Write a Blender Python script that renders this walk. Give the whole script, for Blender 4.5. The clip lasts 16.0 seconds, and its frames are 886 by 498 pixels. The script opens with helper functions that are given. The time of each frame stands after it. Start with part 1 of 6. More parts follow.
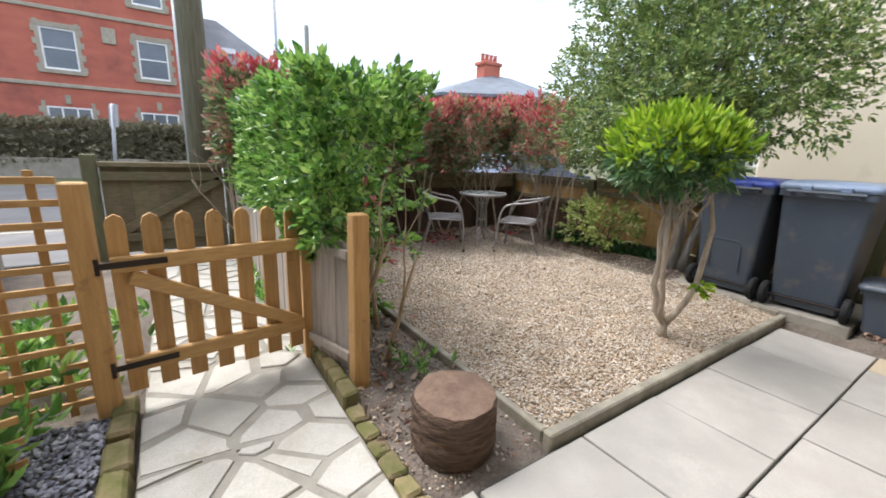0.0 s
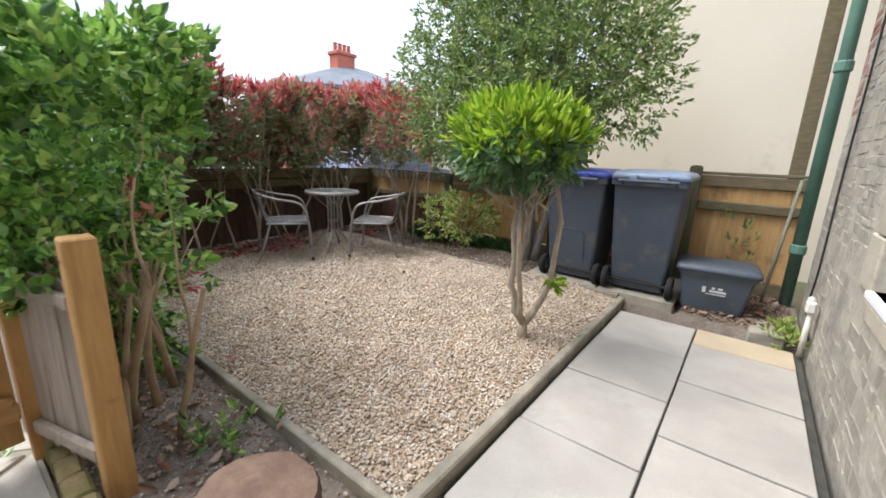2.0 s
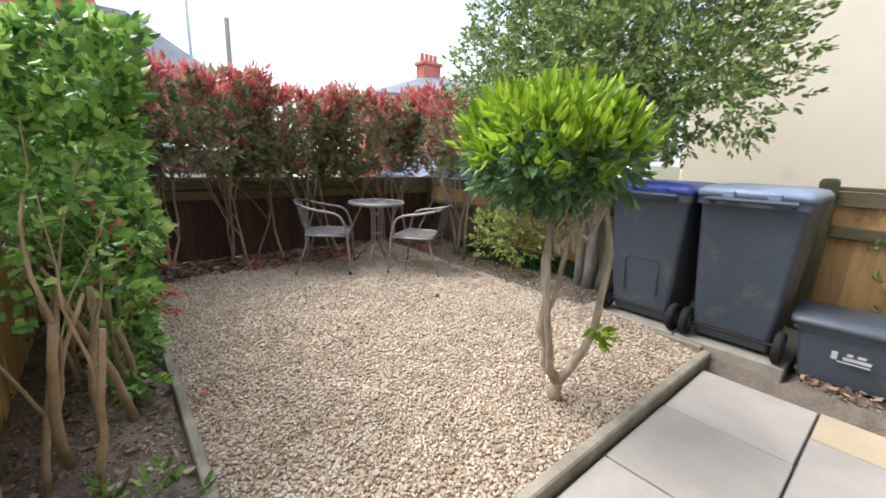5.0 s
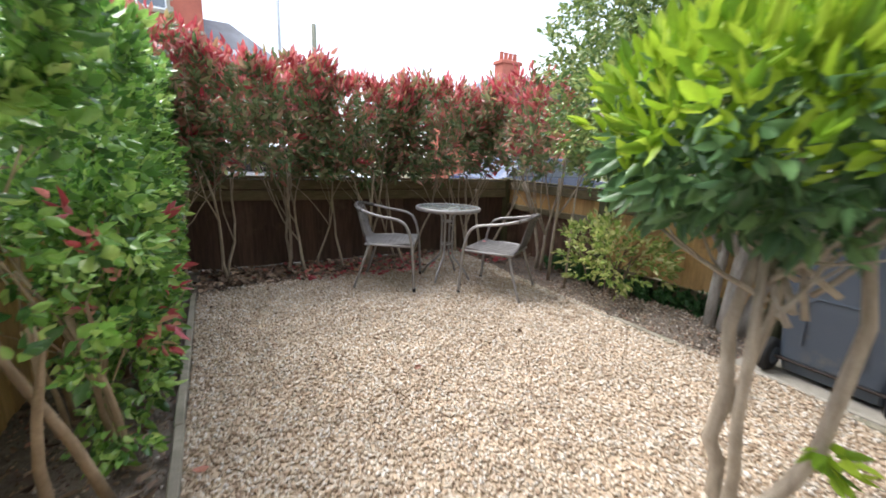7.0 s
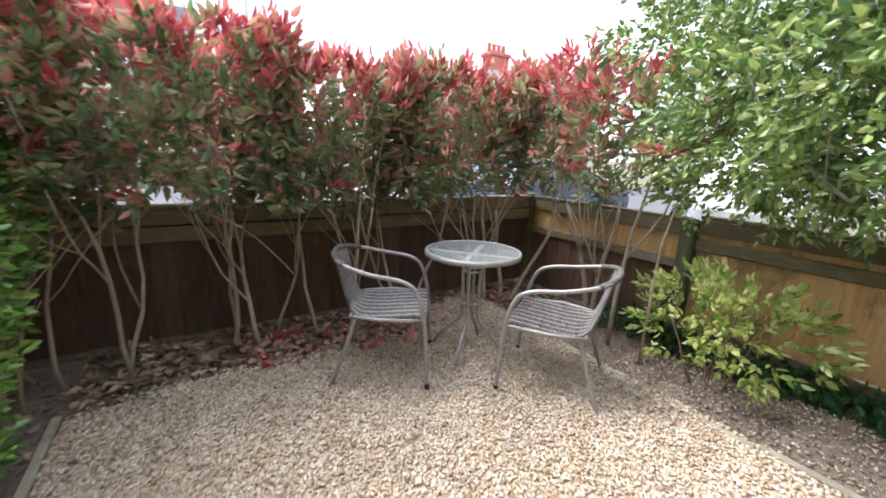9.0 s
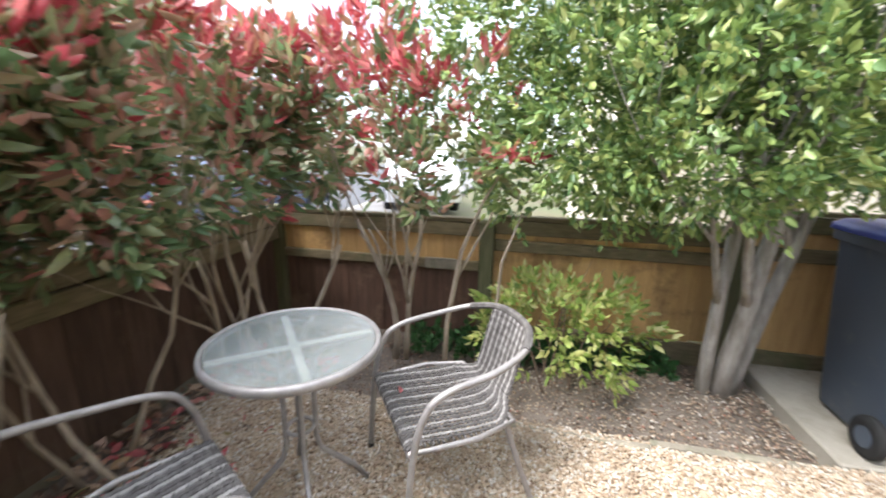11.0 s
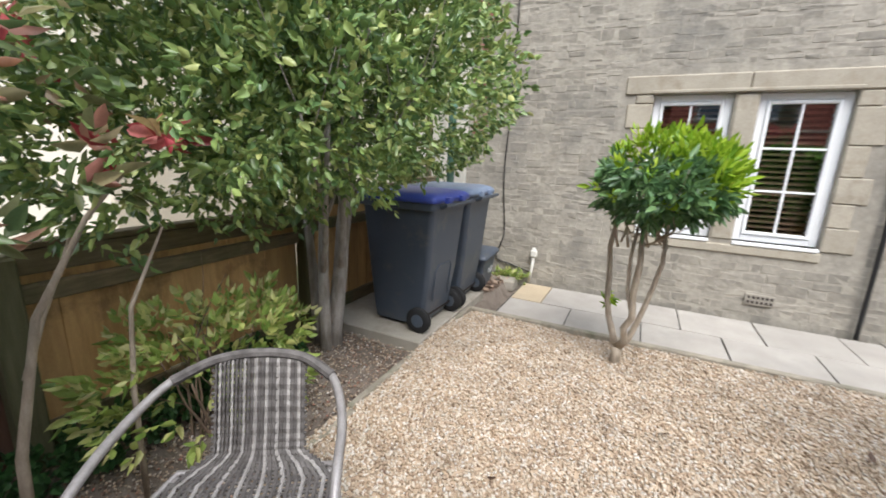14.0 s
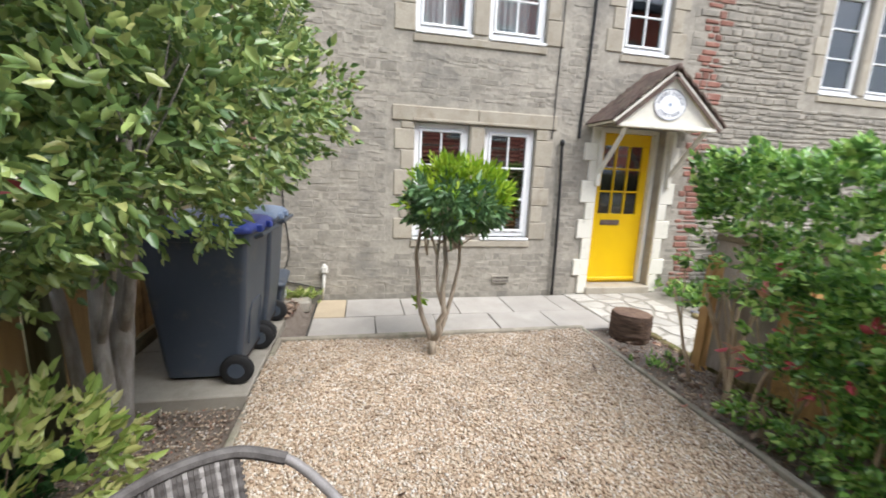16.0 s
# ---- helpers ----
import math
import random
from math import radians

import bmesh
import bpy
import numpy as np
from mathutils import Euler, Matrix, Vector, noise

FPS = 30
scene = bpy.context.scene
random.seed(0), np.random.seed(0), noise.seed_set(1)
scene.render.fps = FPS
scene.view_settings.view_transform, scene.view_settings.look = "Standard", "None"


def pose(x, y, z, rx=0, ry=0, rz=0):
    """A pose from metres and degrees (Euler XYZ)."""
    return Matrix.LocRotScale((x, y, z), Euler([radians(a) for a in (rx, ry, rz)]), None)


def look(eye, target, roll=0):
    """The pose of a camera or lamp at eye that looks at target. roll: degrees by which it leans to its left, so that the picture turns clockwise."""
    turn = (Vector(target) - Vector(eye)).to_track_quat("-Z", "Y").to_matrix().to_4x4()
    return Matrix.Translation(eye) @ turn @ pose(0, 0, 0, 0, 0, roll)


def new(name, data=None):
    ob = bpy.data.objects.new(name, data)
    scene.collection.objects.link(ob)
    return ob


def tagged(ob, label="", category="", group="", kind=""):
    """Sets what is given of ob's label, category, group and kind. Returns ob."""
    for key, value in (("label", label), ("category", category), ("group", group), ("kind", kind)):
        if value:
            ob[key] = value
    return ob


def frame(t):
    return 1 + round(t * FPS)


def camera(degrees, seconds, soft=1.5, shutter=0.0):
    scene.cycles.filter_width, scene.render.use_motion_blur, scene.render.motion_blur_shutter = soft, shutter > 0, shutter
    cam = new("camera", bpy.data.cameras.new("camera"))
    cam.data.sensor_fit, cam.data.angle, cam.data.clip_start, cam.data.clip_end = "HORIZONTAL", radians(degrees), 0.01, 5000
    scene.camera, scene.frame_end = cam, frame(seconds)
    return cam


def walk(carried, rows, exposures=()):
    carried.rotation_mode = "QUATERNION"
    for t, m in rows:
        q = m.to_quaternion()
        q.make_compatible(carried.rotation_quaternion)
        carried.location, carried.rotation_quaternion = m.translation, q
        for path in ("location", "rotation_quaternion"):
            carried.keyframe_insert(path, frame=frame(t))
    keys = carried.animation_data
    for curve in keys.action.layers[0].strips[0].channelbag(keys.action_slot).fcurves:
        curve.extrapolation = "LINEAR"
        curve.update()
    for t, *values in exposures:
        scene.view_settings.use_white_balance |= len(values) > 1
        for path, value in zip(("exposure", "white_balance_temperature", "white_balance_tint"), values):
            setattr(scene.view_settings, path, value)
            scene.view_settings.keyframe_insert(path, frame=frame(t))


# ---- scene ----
cam = camera(96.1, 16.0, soft=1.7, shutter=0.4)
PATH = [
    (0, (3.231, 0.392, 1.223), (2.145, -1.222, 0.756), 2.3),
    (0.5, (3.187, 0.369, 1.215), (1.992, -1.166, 0.75), 2.3),
    (1, (3.078, 0.317, 1.213), (1.728, -1.083, 0.745), 2.1),
    (1.5, (2.912, 0.232, 1.224), (1.399, -0.989, 0.756), 2.1),
    (2, (2.766, 0.162, 1.206), (1.222, -1.02, 0.74), 2.1),
    (2.5, (2.586, 0.085, 1.22), (1.029, -1.079, 0.75), 2.0),
    (3, (2.438, 0.053, 1.215), (0.878, -1.109, 0.751), 2.1),
    (3.5, (2.27, 0.048, 1.222), (0.725, -1.134, 0.756), 2.1),
    (4, (2.169, 0.092, 1.232), (0.702, -1.186, 0.771), 2.0),
    (4.5, (2.145, 0.132, 1.237), (0.783, -1.262, 0.785), 1.9),
    (7, (1.766, -0.494, 1.184), (0.788, -2.181, 0.74), 2.4),
    (7.5, (1.598, -0.883, 1.268), (0.655, -2.588, 0.819), 2.1),
    (8, (1.478, -1.147, 1.301), (0.57, -2.867, 0.838), 2.0),
    (10.5, (1.136, -2.741, 1.395), (-0.576, -3.66, 0.92), 1.7),
    (11, (1.011, -2.968, 1.417), (-0.888, -3.356, 0.923), 1.3),
    (11.5, (0.909, -3.227, 1.388), (-1.018, -3.002, 0.906), 2.6),
    (12, (0.833, -3.437, 1.366), (-0.985, -2.745, 0.904), 2.2),
    (12.5, (0.722, -3.554, 1.382), (-0.907, -2.499, 0.9), 2.9),
    (13, (0.572, -3.654, 1.37), (-0.771, -2.248, 0.902), 2.9),
    (13.5, (0.511, -3.707, 1.38), (-0.553, -2.079, 0.915), 2.8),
    (14, (0.43, -3.768, 1.376), (-0.414, -2.013, 0.918), 2.3),
    (14.5, (0.323, -3.878, 1.405), (-0.191, -2.0, 0.945), 2.3),
    (15, (0.141, -3.865, 1.405), (-0.056, -1.922, 0.975), 2.4),
    (15.5, (-0.005, -3.866, 1.462), (0.07, -1.906, 1.071), 2.4),
    (16, (-0.144, -3.9, 1.455), (0.264, -1.978, 1.081), 2.4),
]
walk(cam, [(t, look(e, g, r)) for t, e, g, r in PATH], [(0, 1.08), (3.5, 1.15), (7, 1.42), (8, 1.48), (10.5, 2.0), (11.5, 1.65), (12, 1.38), (12.5, 1.22), (14, 1.02), (16, 1.02)])

# ---- world, sun, light ----
world = bpy.data.worlds.new("overcast_sky")
scene.world = world
world.use_nodes = True
wn, wl = world.node_tree.nodes, world.node_tree.links
wn.clear()
SUN_ELEV, SUN_ROT = radians(57), radians(146)
sky = wn.new("ShaderNodeTexSky")
sky.sky_type, sky.sun_disc, sky.sun_elevation, sky.sun_rotation = "NISHITA", False, SUN_ELEV, SUN_ROT
wbg1, wbg2, wadd, wout = (wn.new("ShaderNodeBackground"), wn.new("ShaderNodeBackground"), wn.new("ShaderNodeAddShader"),
                          wn.new("ShaderNodeOutputWorld"))
wco, wno, wra = wn.new("ShaderNodeTexCoord"), wn.new("ShaderNodeTexNoise"), wn.new("ShaderNodeValToRGB")
wno.inputs["Scale"].default_value, wno.inputs["Detail"].default_value, wno.inputs["Distortion"].default_value = 2.6, 6, 0.4
wma = wn.new("ShaderNodeMapping")
wma.inputs["Scale"].default_value = (1, 1, 2.6)
wra.color_ramp.elements[0].position, wra.color_ramp.elements[0].color = 0.36, (0.44, 0.48, 0.56, 1)
wra.color_ramp.elements[1].position, wra.color_ramp.elements[1].color = 0.70, (0.95, 1.0, 1.10, 1)
wl.new(wco.outputs["Generated"], wma.inputs["Vector"])
wl.new(wma.outputs["Vector"], wno.inputs["Vector"])
wl.new(wno.outputs["Fac"], wra.inputs["Fac"])
wsep, wgrad, wmul = wn.new("ShaderNodeSeparateXYZ"), wn.new("ShaderNodeMapRange"), wn.new("ShaderNodeVectorMath")
wgrad.inputs["To Min"].default_value, wgrad.inputs["To Max"].default_value = 0.56, 2.0
wmul.operation = "MULTIPLY"
wl.new(wco.outputs["Generated"], wsep.inputs["Vector"])
wl.new(wsep.outputs["Z"], wgrad.inputs["Value"])
wl.new(wra.outputs["Color"], wmul.inputs[0])
wl.new(wgrad.outputs["Result"], wmul.inputs[1])
wl.new(wmul.outputs[0], wbg2.inputs["Color"])
wl.new(sky.outputs["Color"], wbg1.inputs["Color"])
wbg1.inputs["Strength"].default_value = 0.05
wbg2.inputs["Strength"].default_value = 0.74
wl.new(wbg1.outputs[0], wadd.inputs[0])
wl.new(wbg2.outputs[0], wadd.inputs[1])
wl.new(wadd.outputs[0], wout.inputs["Surface"])
sun = new("sun", bpy.data.lights.new("sun", "SUN"))
sun.data.energy, sun.data.angle, sun.data.color = 2.5, radians(36), (1.0, 0.98, 0.95)
sun.matrix_world = look((0, 0, 18.5), (-6.73, 9.98, 0))


# ---- geometry tools ----
class Geo:
    """Vertices and faces of one mesh."""

    def __init__(self):
        self.v, self.f = [], []

    def add(self, vs, fs, m=None):
        n = len(self.v)
        self.v += [tuple(m @ Vector(p)) for p in vs] if m is not None else [tuple(p) for p in vs]
        self.f += [tuple(i + n for i in f) for f in fs]
        return self

    def box(self, x0, y0, z0, x1, y1, z1, b=0.004, m=None, jit=0.0, rng=None):
        lo, hi = (x0, y0, z0), (x1, y1, z1)
        b = min(b, 0.45 * min(hi[i] - lo[i] for i in range(3)))
        if b <= 0:
            vs = [(x, y, z) for x in (x0, x1) for y in (y0, y1) for z in (z0, z1)]
            fs = [(0, 1, 3, 2), (4, 6, 7, 5), (0, 4, 5, 1), (2, 3, 7, 6), (0, 2, 6, 4), (1, 5, 7, 3)]
            return self.add(vs, fs, m)
        vs, idx = [], {}
        for sx in (0, 1):
            for sy in (0, 1):
                for sz in (0, 1):
                    s = (sx, sy, sz)
                    off = [rng.uniform(-jit, jit) for _ in range(3)] if jit else (0, 0, 0)
                    for ax in range(3):
                        p = [(hi[i] - (b if i != ax else 0)) if s[i] else (lo[i] + (b if i != ax else 0)) for i in range(3)]
                        idx[s, ax] = len(vs)
                        vs.append([p[i] + off[i] for i in range(3)])
        fs = []
        for ax in range(3):
            u, w = (ax + 1) % 3, (ax + 2) % 3
            for s in (0, 1):
                q = []
                for a, c in ((0, 0), (1, 0), (1, 1), (0, 1)):
                    t = [0, 0, 0]
                    t[ax], t[u], t[w] = s, a, c
                    q.append(idx[tuple(t), ax])
                fs.append(tuple(q if s else q[::-1]))
            for a in (0, 1):
                for c in (0, 1):
                    t0, t1 = [0, 0, 0], [0, 0, 0]
                    t0[u] = t1[u] = a
                    t0[w] = t1[w] = c
                    t1[ax] = 1
                    q = [idx[tuple(t0), u], idx[tuple(t1), u], idx[tuple(t1), w], idx[tuple(t0), w]]
                    fs.append(tuple(q if a != c else q[::-1]))
        for sx in (0, 1):
            for sy in (0, 1):
                for sz in (0, 1):
                    q = [idx[(sx, sy, sz), i] for i in range(3)]
                    fs.append(tuple(q if (sx + sy + sz) % 2 else q[::-1]))
        return self.add(vs, fs, m)

    def tube(self, pts, rads, n=7, cap=True, flat=1.0):
        pts = [Vector(p) for p in pts]
        if not isinstance(rads, (list, tuple)):
            rads = [rads] * len(pts)
        base, up = len(self.v), None
        for i, p in enumerate(pts):
            d = (pts[min(i + 1, len(pts) - 1)] - pts[max(i - 1, 0)]).normalized()
            if up is None:
                up = d.orthogonal().normalized()
            up = (up - d * up.dot(d)).normalized()
            side = d.cross(up)
            for k in range(n):
                a = 2 * math.pi * k / n
                self.v.append(tuple(p + rads[i] * (up * math.cos(a) + side * math.sin(a) * flat)))
        for i in range(len(pts) - 1):
            for k in range(n):
                a, c = base + i * n + k, base + i * n + (k + 1) % n
                self.f.append((a, c, c + n, a + n))
        if cap:
            self.f.append(tuple(base + k for k in range(n))[::-1])
            e = base + (len(pts) - 1) * n
            self.f.append(tuple(e + k for k in range(n)))
        return self

    def lathe(self, prof, n=24, m=None):
        vs, fs = [], []
        for r, z in prof:
            vs += [(r * math.cos(2 * math.pi * k / n), r * math.sin(2 * math.pi * k / n), z) for k in range(n)]
        for i in range(len(prof) - 1):
            for k in range(n):
                a, c = i * n + k, i * n + (k + 1) % n
                fs.append((a, c, c + n, a + n))
        fs.append(tuple(range(n))[::-1])
        fs.append(tuple((len(prof) - 1) * n + k for k in range(n)))
        return self.add(vs, fs, m)

    def prism(self, poly, z0, z1, b=0.006, m=None):
        """An upright block over a convex outline, its upper edge chamfered."""
        n = len(poly)
        cx, cy = sum(p[0] for p in poly) / n, sum(p[1] for p in poly) / n

        def shrink(p):
            d = math.hypot(p[0] - cx, p[1] - cy) or 1
            k = max(0.0, 1 - b / d)
            return cx + (p[0] - cx) * k, cy + (p[1] - cy) * k
        vs = [(x, y, z0) for x, y in poly] + [(x, y, z1 - b) for x, y in poly] + [(*shrink(p), z1) for p in poly]
        fs = [tuple(range(n))[::-1], tuple(range(2 * n, 3 * n))]
        for r in (0, 1):
            for k in range(n):
                a, c = r * n + k, r * n + (k + 1) % n
                fs.append((a, c, c + n, a + n))
        return self.add(vs, fs, m)

    def mesh(self, name, smooth=False):
        me = bpy.data.meshes.new(name)
        me.from_pydata(self.v, [], self.f)
        if smooth:
            me.shade_smooth()
        me.update()
        return me


def part(name, geo, material, parent=None, label="", smooth=False, at=None):
    """One mesh object under a thing or under a part."""
    me = geo if isinstance(geo, bpy.types.Mesh) else geo.mesh(name, smooth)
    if not me.materials:
        me.materials.append(material)
    ob = new(name, me)
    if at is not None:
        ob.matrix_basis = at
    if parent is not None:
        ob.parent = parent
    if label:
        tagged(ob, label)
    return ob


def thing(name, label, category, m=None, group="", kind=""):
    ob = new(name)
    ob.empty_display_size = 0.1
    if m is not None:
        ob.matrix_basis = m
    return tagged(ob, label, category, group, kind)


def solid(name, geo, material, label, category, kind="", smooth=False, group=""):
    """A top-level thing of a single mesh."""
    return tagged(part(name, geo, material, None, "", smooth), label, category, group, kind)


# ---- materials ----
def mat(name, col, col2=None, rough=0.8, scale=6.0, fine=90.0, bump=0.25, stretch=(1, 1, 1), rand=0.0, isl=0.0, metal=0.0,
        dirt=None, dirt_scale=3.0, dirt_amt=0.5, transl=0.0, spec=0.4, dist=0.004, ramp=None, gloss_var=0.1):
    """Procedural surface: two-scale colour, stains, random shade of pieces, fine relief."""
    m = bpy.data.materials.new(name)
    m.use_nodes = True
    nt = m.node_tree
    N, L = nt.nodes, nt.links
    bs = N["Principled BSDF"]
    geo = N.new("ShaderNodeNewGeometry")
    mp = N.new("ShaderNodeMapping")
    mp.inputs["Scale"].default_value = stretch
    L.new(geo.outputs["Position"], mp.inputs["Vector"])
    n1, n2 = N.new("ShaderNodeTexNoise"), N.new("ShaderNodeTexNoise")
    n1.inputs["Scale"].default_value, n1.inputs["Detail"].default_value = scale, 5
    n2.inputs["Scale"].default_value, n2.inputs["Detail"].default_value = fine, 4
    for n in (n1, n2):
        L.new(mp.outputs["Vector"], n.inputs["Vector"])
    col2 = col2 or tuple(c * 0.72 for c in col)

    def mix(fac, a, b, kind="MIX"):
        x = N.new("ShaderNodeMix")
        x.data_type, x.blend_type = "RGBA", kind
        for sock, val in ((x.inputs[0], fac), (x.inputs[6], a), (x.inputs[7], b)):
            if isinstance(val, (int, float)):
                sock.default_value = val
            elif isinstance(val, tuple):
                sock.default_value = (*val[:3], 1)
            else:
                L.new(val, sock)
        return x.outputs[2]

    def rampf(fac, a, b, ca=(0, 0, 0), cb=(1, 1, 1)):
        r = N.new("ShaderNodeValToRGB")
        r.color_ramp.elements[0].position, r.color_ramp.elements[1].position = a, b
        r.color_ramp.elements[0].color, r.color_ramp.elements[1].color = (*ca, 1), (*cb, 1)
        L.new(fac, r.inputs["Fac"])
        return r.outputs["Color"]
    if ramp:
        r = N.new("ShaderNodeValToRGB")
        while len(r.color_ramp.elements) < len(ramp):
            r.color_ramp.elements.new(0.5)
        for e, (p, c) in zip(r.color_ramp.elements, ramp):
            e.position, e.color = p, (*c, 1)
        L.new(geo.outputs["Random Per Island"], r.inputs["Fac"])
        c = mix(rampf(n1.outputs["Fac"], 0.35, 0.7), r.outputs["Color"], (0.75, 0.75, 0.75), "MULTIPLY")
    else:
        c = mix(rampf(n1.outputs["Fac"], 0.32, 0.68), col, col2)
    c = mix(0.35, c, rampf(n2.outputs["Fac"], 0.25, 0.75, (0.6, 0.6, 0.6), (1.25, 1.25, 1.25)), "MULTIPLY")
    for amt, sock in ((rand, "object"), (isl, "island")):
        if amt:
            if sock == "object":
                src = N.new("ShaderNodeObjectInfo").outputs["Random"]
            else:
                src = geo.outputs["Random Per Island"]
            c = mix(1.0, c, rampf(src, 0, 1, (1 - amt,) * 3, (1 + amt,) * 3), "MULTIPLY")
    if dirt:
        n3 = N.new("ShaderNodeTexNoise")
        n3.inputs["Scale"].default_value, n3.inputs["Detail"].default_value, n3.inputs["Roughness"].default_value = dirt_scale, 8, 0.7
        L.new(geo.outputs["Position"], n3.inputs["Vector"])
        c = mix(rampf(n3.outputs["Fac"], 0.62 - 0.25 * dirt_amt, 0.72), c, dirt)
    L.new(c, bs.inputs["Base Color"])
    bs.inputs["Metallic"].default_value = metal
    bs.inputs["Specular IOR Level"].default_value = spec
    rr = N.new("ShaderNodeMapRange")
    rr.inputs["To Min"].default_value, rr.inputs["To Max"].default_value = max(0.02, rough - gloss_var), min(1, rough + gloss_var)
    L.new(n1.outputs["Fac"], rr.inputs["Value"])
    L.new(rr.outputs["Result"], bs.inputs["Roughness"])
    if bump:
        bp = N.new("ShaderNodeBump")
        bp.inputs["Strength"].default_value, bp.inputs["Distance"].default_value = bump, dist
        L.new(n2.outputs["Fac"], bp.inputs["Height"])
        L.new(bp.outputs["Normal"], bs.inputs["Normal"])
    if transl:
        tr, mx = N.new("ShaderNodeBsdfTranslucent"), N.new("ShaderNodeMixShader")
        L.new(c, tr.inputs["Color"])
        mx.inputs[0].default_value = transl
        L.new(bs.outputs[0], mx.inputs[1])
        L.new(tr.outputs[0], mx.inputs[2])
        L.new(mx.outputs[0], N["Material Output"].inputs["Surface"])
    return m


def glass_mat(name, tint=(0.9, 0.95, 0.95), rough=0.02, alpha=0.35):
    m = bpy.data.materials.new(name)
    m.use_nodes = True
    N, L = m.node_tree.nodes, m.node_tree.links
    bs = N["Principled BSDF"]
    bs.inputs["Base Color"].default_value = (*tint, 1)
    bs.inputs["Roughness"].default_value = rough
    bs.inputs["Transmission Weight"].default_value = 0.0
    tr, mx = N.new("ShaderNodeBsdfTransparent"), N.new("ShaderNodeMixShader")
    tr.inputs["Color"].default_value = (*tint, 1)
    gl = N.new("ShaderNodeBsdfGlossy")
    gl.inputs["Roughness"].default_value = rough
    fr = N.new("ShaderNodeFresnel")
    fr.inputs["IOR"].default_value = 1.7
    ad = N.new("ShaderNodeMath")
    ad.operation, ad.inputs[1].default_value = "ADD", alpha * 0.2
    L.new(fr.outputs[0], ad.inputs[0])
    L.new(ad.outputs[0], mx.inputs[0])
    L.new(tr.outputs[0], mx.inputs[1])
    L.new(gl.outputs[0], mx.inputs[2])
    L.new(mx.outputs[0], N["Material Output"].inputs["Surface"])
    return m


M = {}
M["soil"] = mat("soil", (0.215, 0.176, 0.145), (0.125, 0.10, 0.082), 0.95, 5, 60, 0.9, dist=0.02, dirt=(0.21, 0.175, 0.145), dirt_scale=14)
M["litter"] = mat("litter", (0.2, 0.12, 0.08), rough=0.85, ramp=[(0, (0.10, 0.065, 0.05)), (0.4, (0.24, 0.16, 0.115)), (0.75, (0.38, 0.28, 0.21)), (0.92, (0.48, 0.34, 0.24)), (1, (0.42, 0.16, 0.12))])
M["gravel"] = mat("gravel", (0.45, 0.375, 0.285), rough=0.75, fine=300, bump=0.2, ramp=[
    (0.0, (0.215, 0.145, 0.095)), (0.12, (0.38, 0.275, 0.19)), (0.45, (0.52, 0.405, 0.295)), (0.75, (0.575, 0.49, 0.39)), (1.0, (0.65, 0.60, 0.545))])
M["gravel_base"] = mat("gravel_base", (0.473, 0.368, 0.265), (0.378, 0.285, 0.198), 0.95, 40, 200, 0.6)
M["slab"] = mat("slab", (0.385, 0.358, 0.325), (0.315, 0.290, 0.262), 0.85, 3, 260, 0.35, rand=0.06, dirt=(0.299, 0.282, 0.257), dirt_scale=3.5, dirt_amt=0.5, dist=0.002)
M["slab_sand"] = mat("slab_sand", (0.457, 0.373, 0.257), (0.398, 0.324, 0.232), 0.88, 4, 260, 0.35, dist=0.002)
M["joint"] = mat("joint", (0.07, 0.065, 0.055), (0.04, 0.04, 0.035), 0.95, 10, 150, 0.5)
M["mortar"] = mat("mortar", (0.30, 0.28, 0.24), (0.23, 0.21, 0.18), 0.95, 8, 160, 0.5)
M["crazy"] = mat("crazy", (0.46, 0.437, 0.395), (0.37, 0.348, 0.31), 0.85, 5, 120, 0.5, rand=0.14, dirt=(0.349, 0.315, 0.257), dirt_scale=6, dirt_amt=0.4)
M["kerb"] = mat("kerb", (0.338, 0.300, 0.237), (0.213, 0.188, 0.150), 0.9, 7, 150, 0.5, dirt=(0.150, 0.150, 0.100), dirt_scale=9)
M["conc"] = mat("concrete", (0.365, 0.332, 0.282), (0.299, 0.274, 0.232), 0.9, 4, 160, 0.4, dirt=(0.232, 0.207, 0.166), dirt_scale=5)
M["moss_brick"] = mat("mossy_brick", (0.26, 0.19, 0.11), (0.14, 0.13, 0.05), 0.95, 12, 120, 0.7, rand=0.25, dirt=(0.08, 0.10, 0.02), dirt_scale=8, dirt_amt=0.7)
M["pine"] = mat("fresh_pine", (0.50, 0.30, 0.12), (0.40, 0.22, 0.085), 0.65, 5, 60, 0.3, (14, 14, 1.2), rand=0.10, dirt=(0.24, 0.12, 0.05), dirt_scale=5, dirt_amt=0.1)
M["pine_h"] = mat("fresh_pine_rail", (0.52, 0.32, 0.13), (0.42, 0.24, 0.095), 0.65, 5, 60, 0.3, (1.5, 14, 14), rand=0.08)
M["fence_or"] = mat("fence_board_orange", (0.62, 0.39, 0.17), (0.50, 0.30, 0.125), 0.75, 4, 50, 0.35, (10, 10, 1.0), rand=0.22, dirt=(0.15, 0.085, 0.04), dirt_scale=2.2, dirt_amt=0.32)
M["fence_br"] = mat("damp_brown_board", (0.15, 0.082, 0.055), (0.09, 0.05, 0.036), 0.85, 3, 40, 0.4, (8, 8, 1.0), rand=0.15, dirt=(0.22, 0.14, 0.09), dirt_scale=3, dirt_amt=0.3)
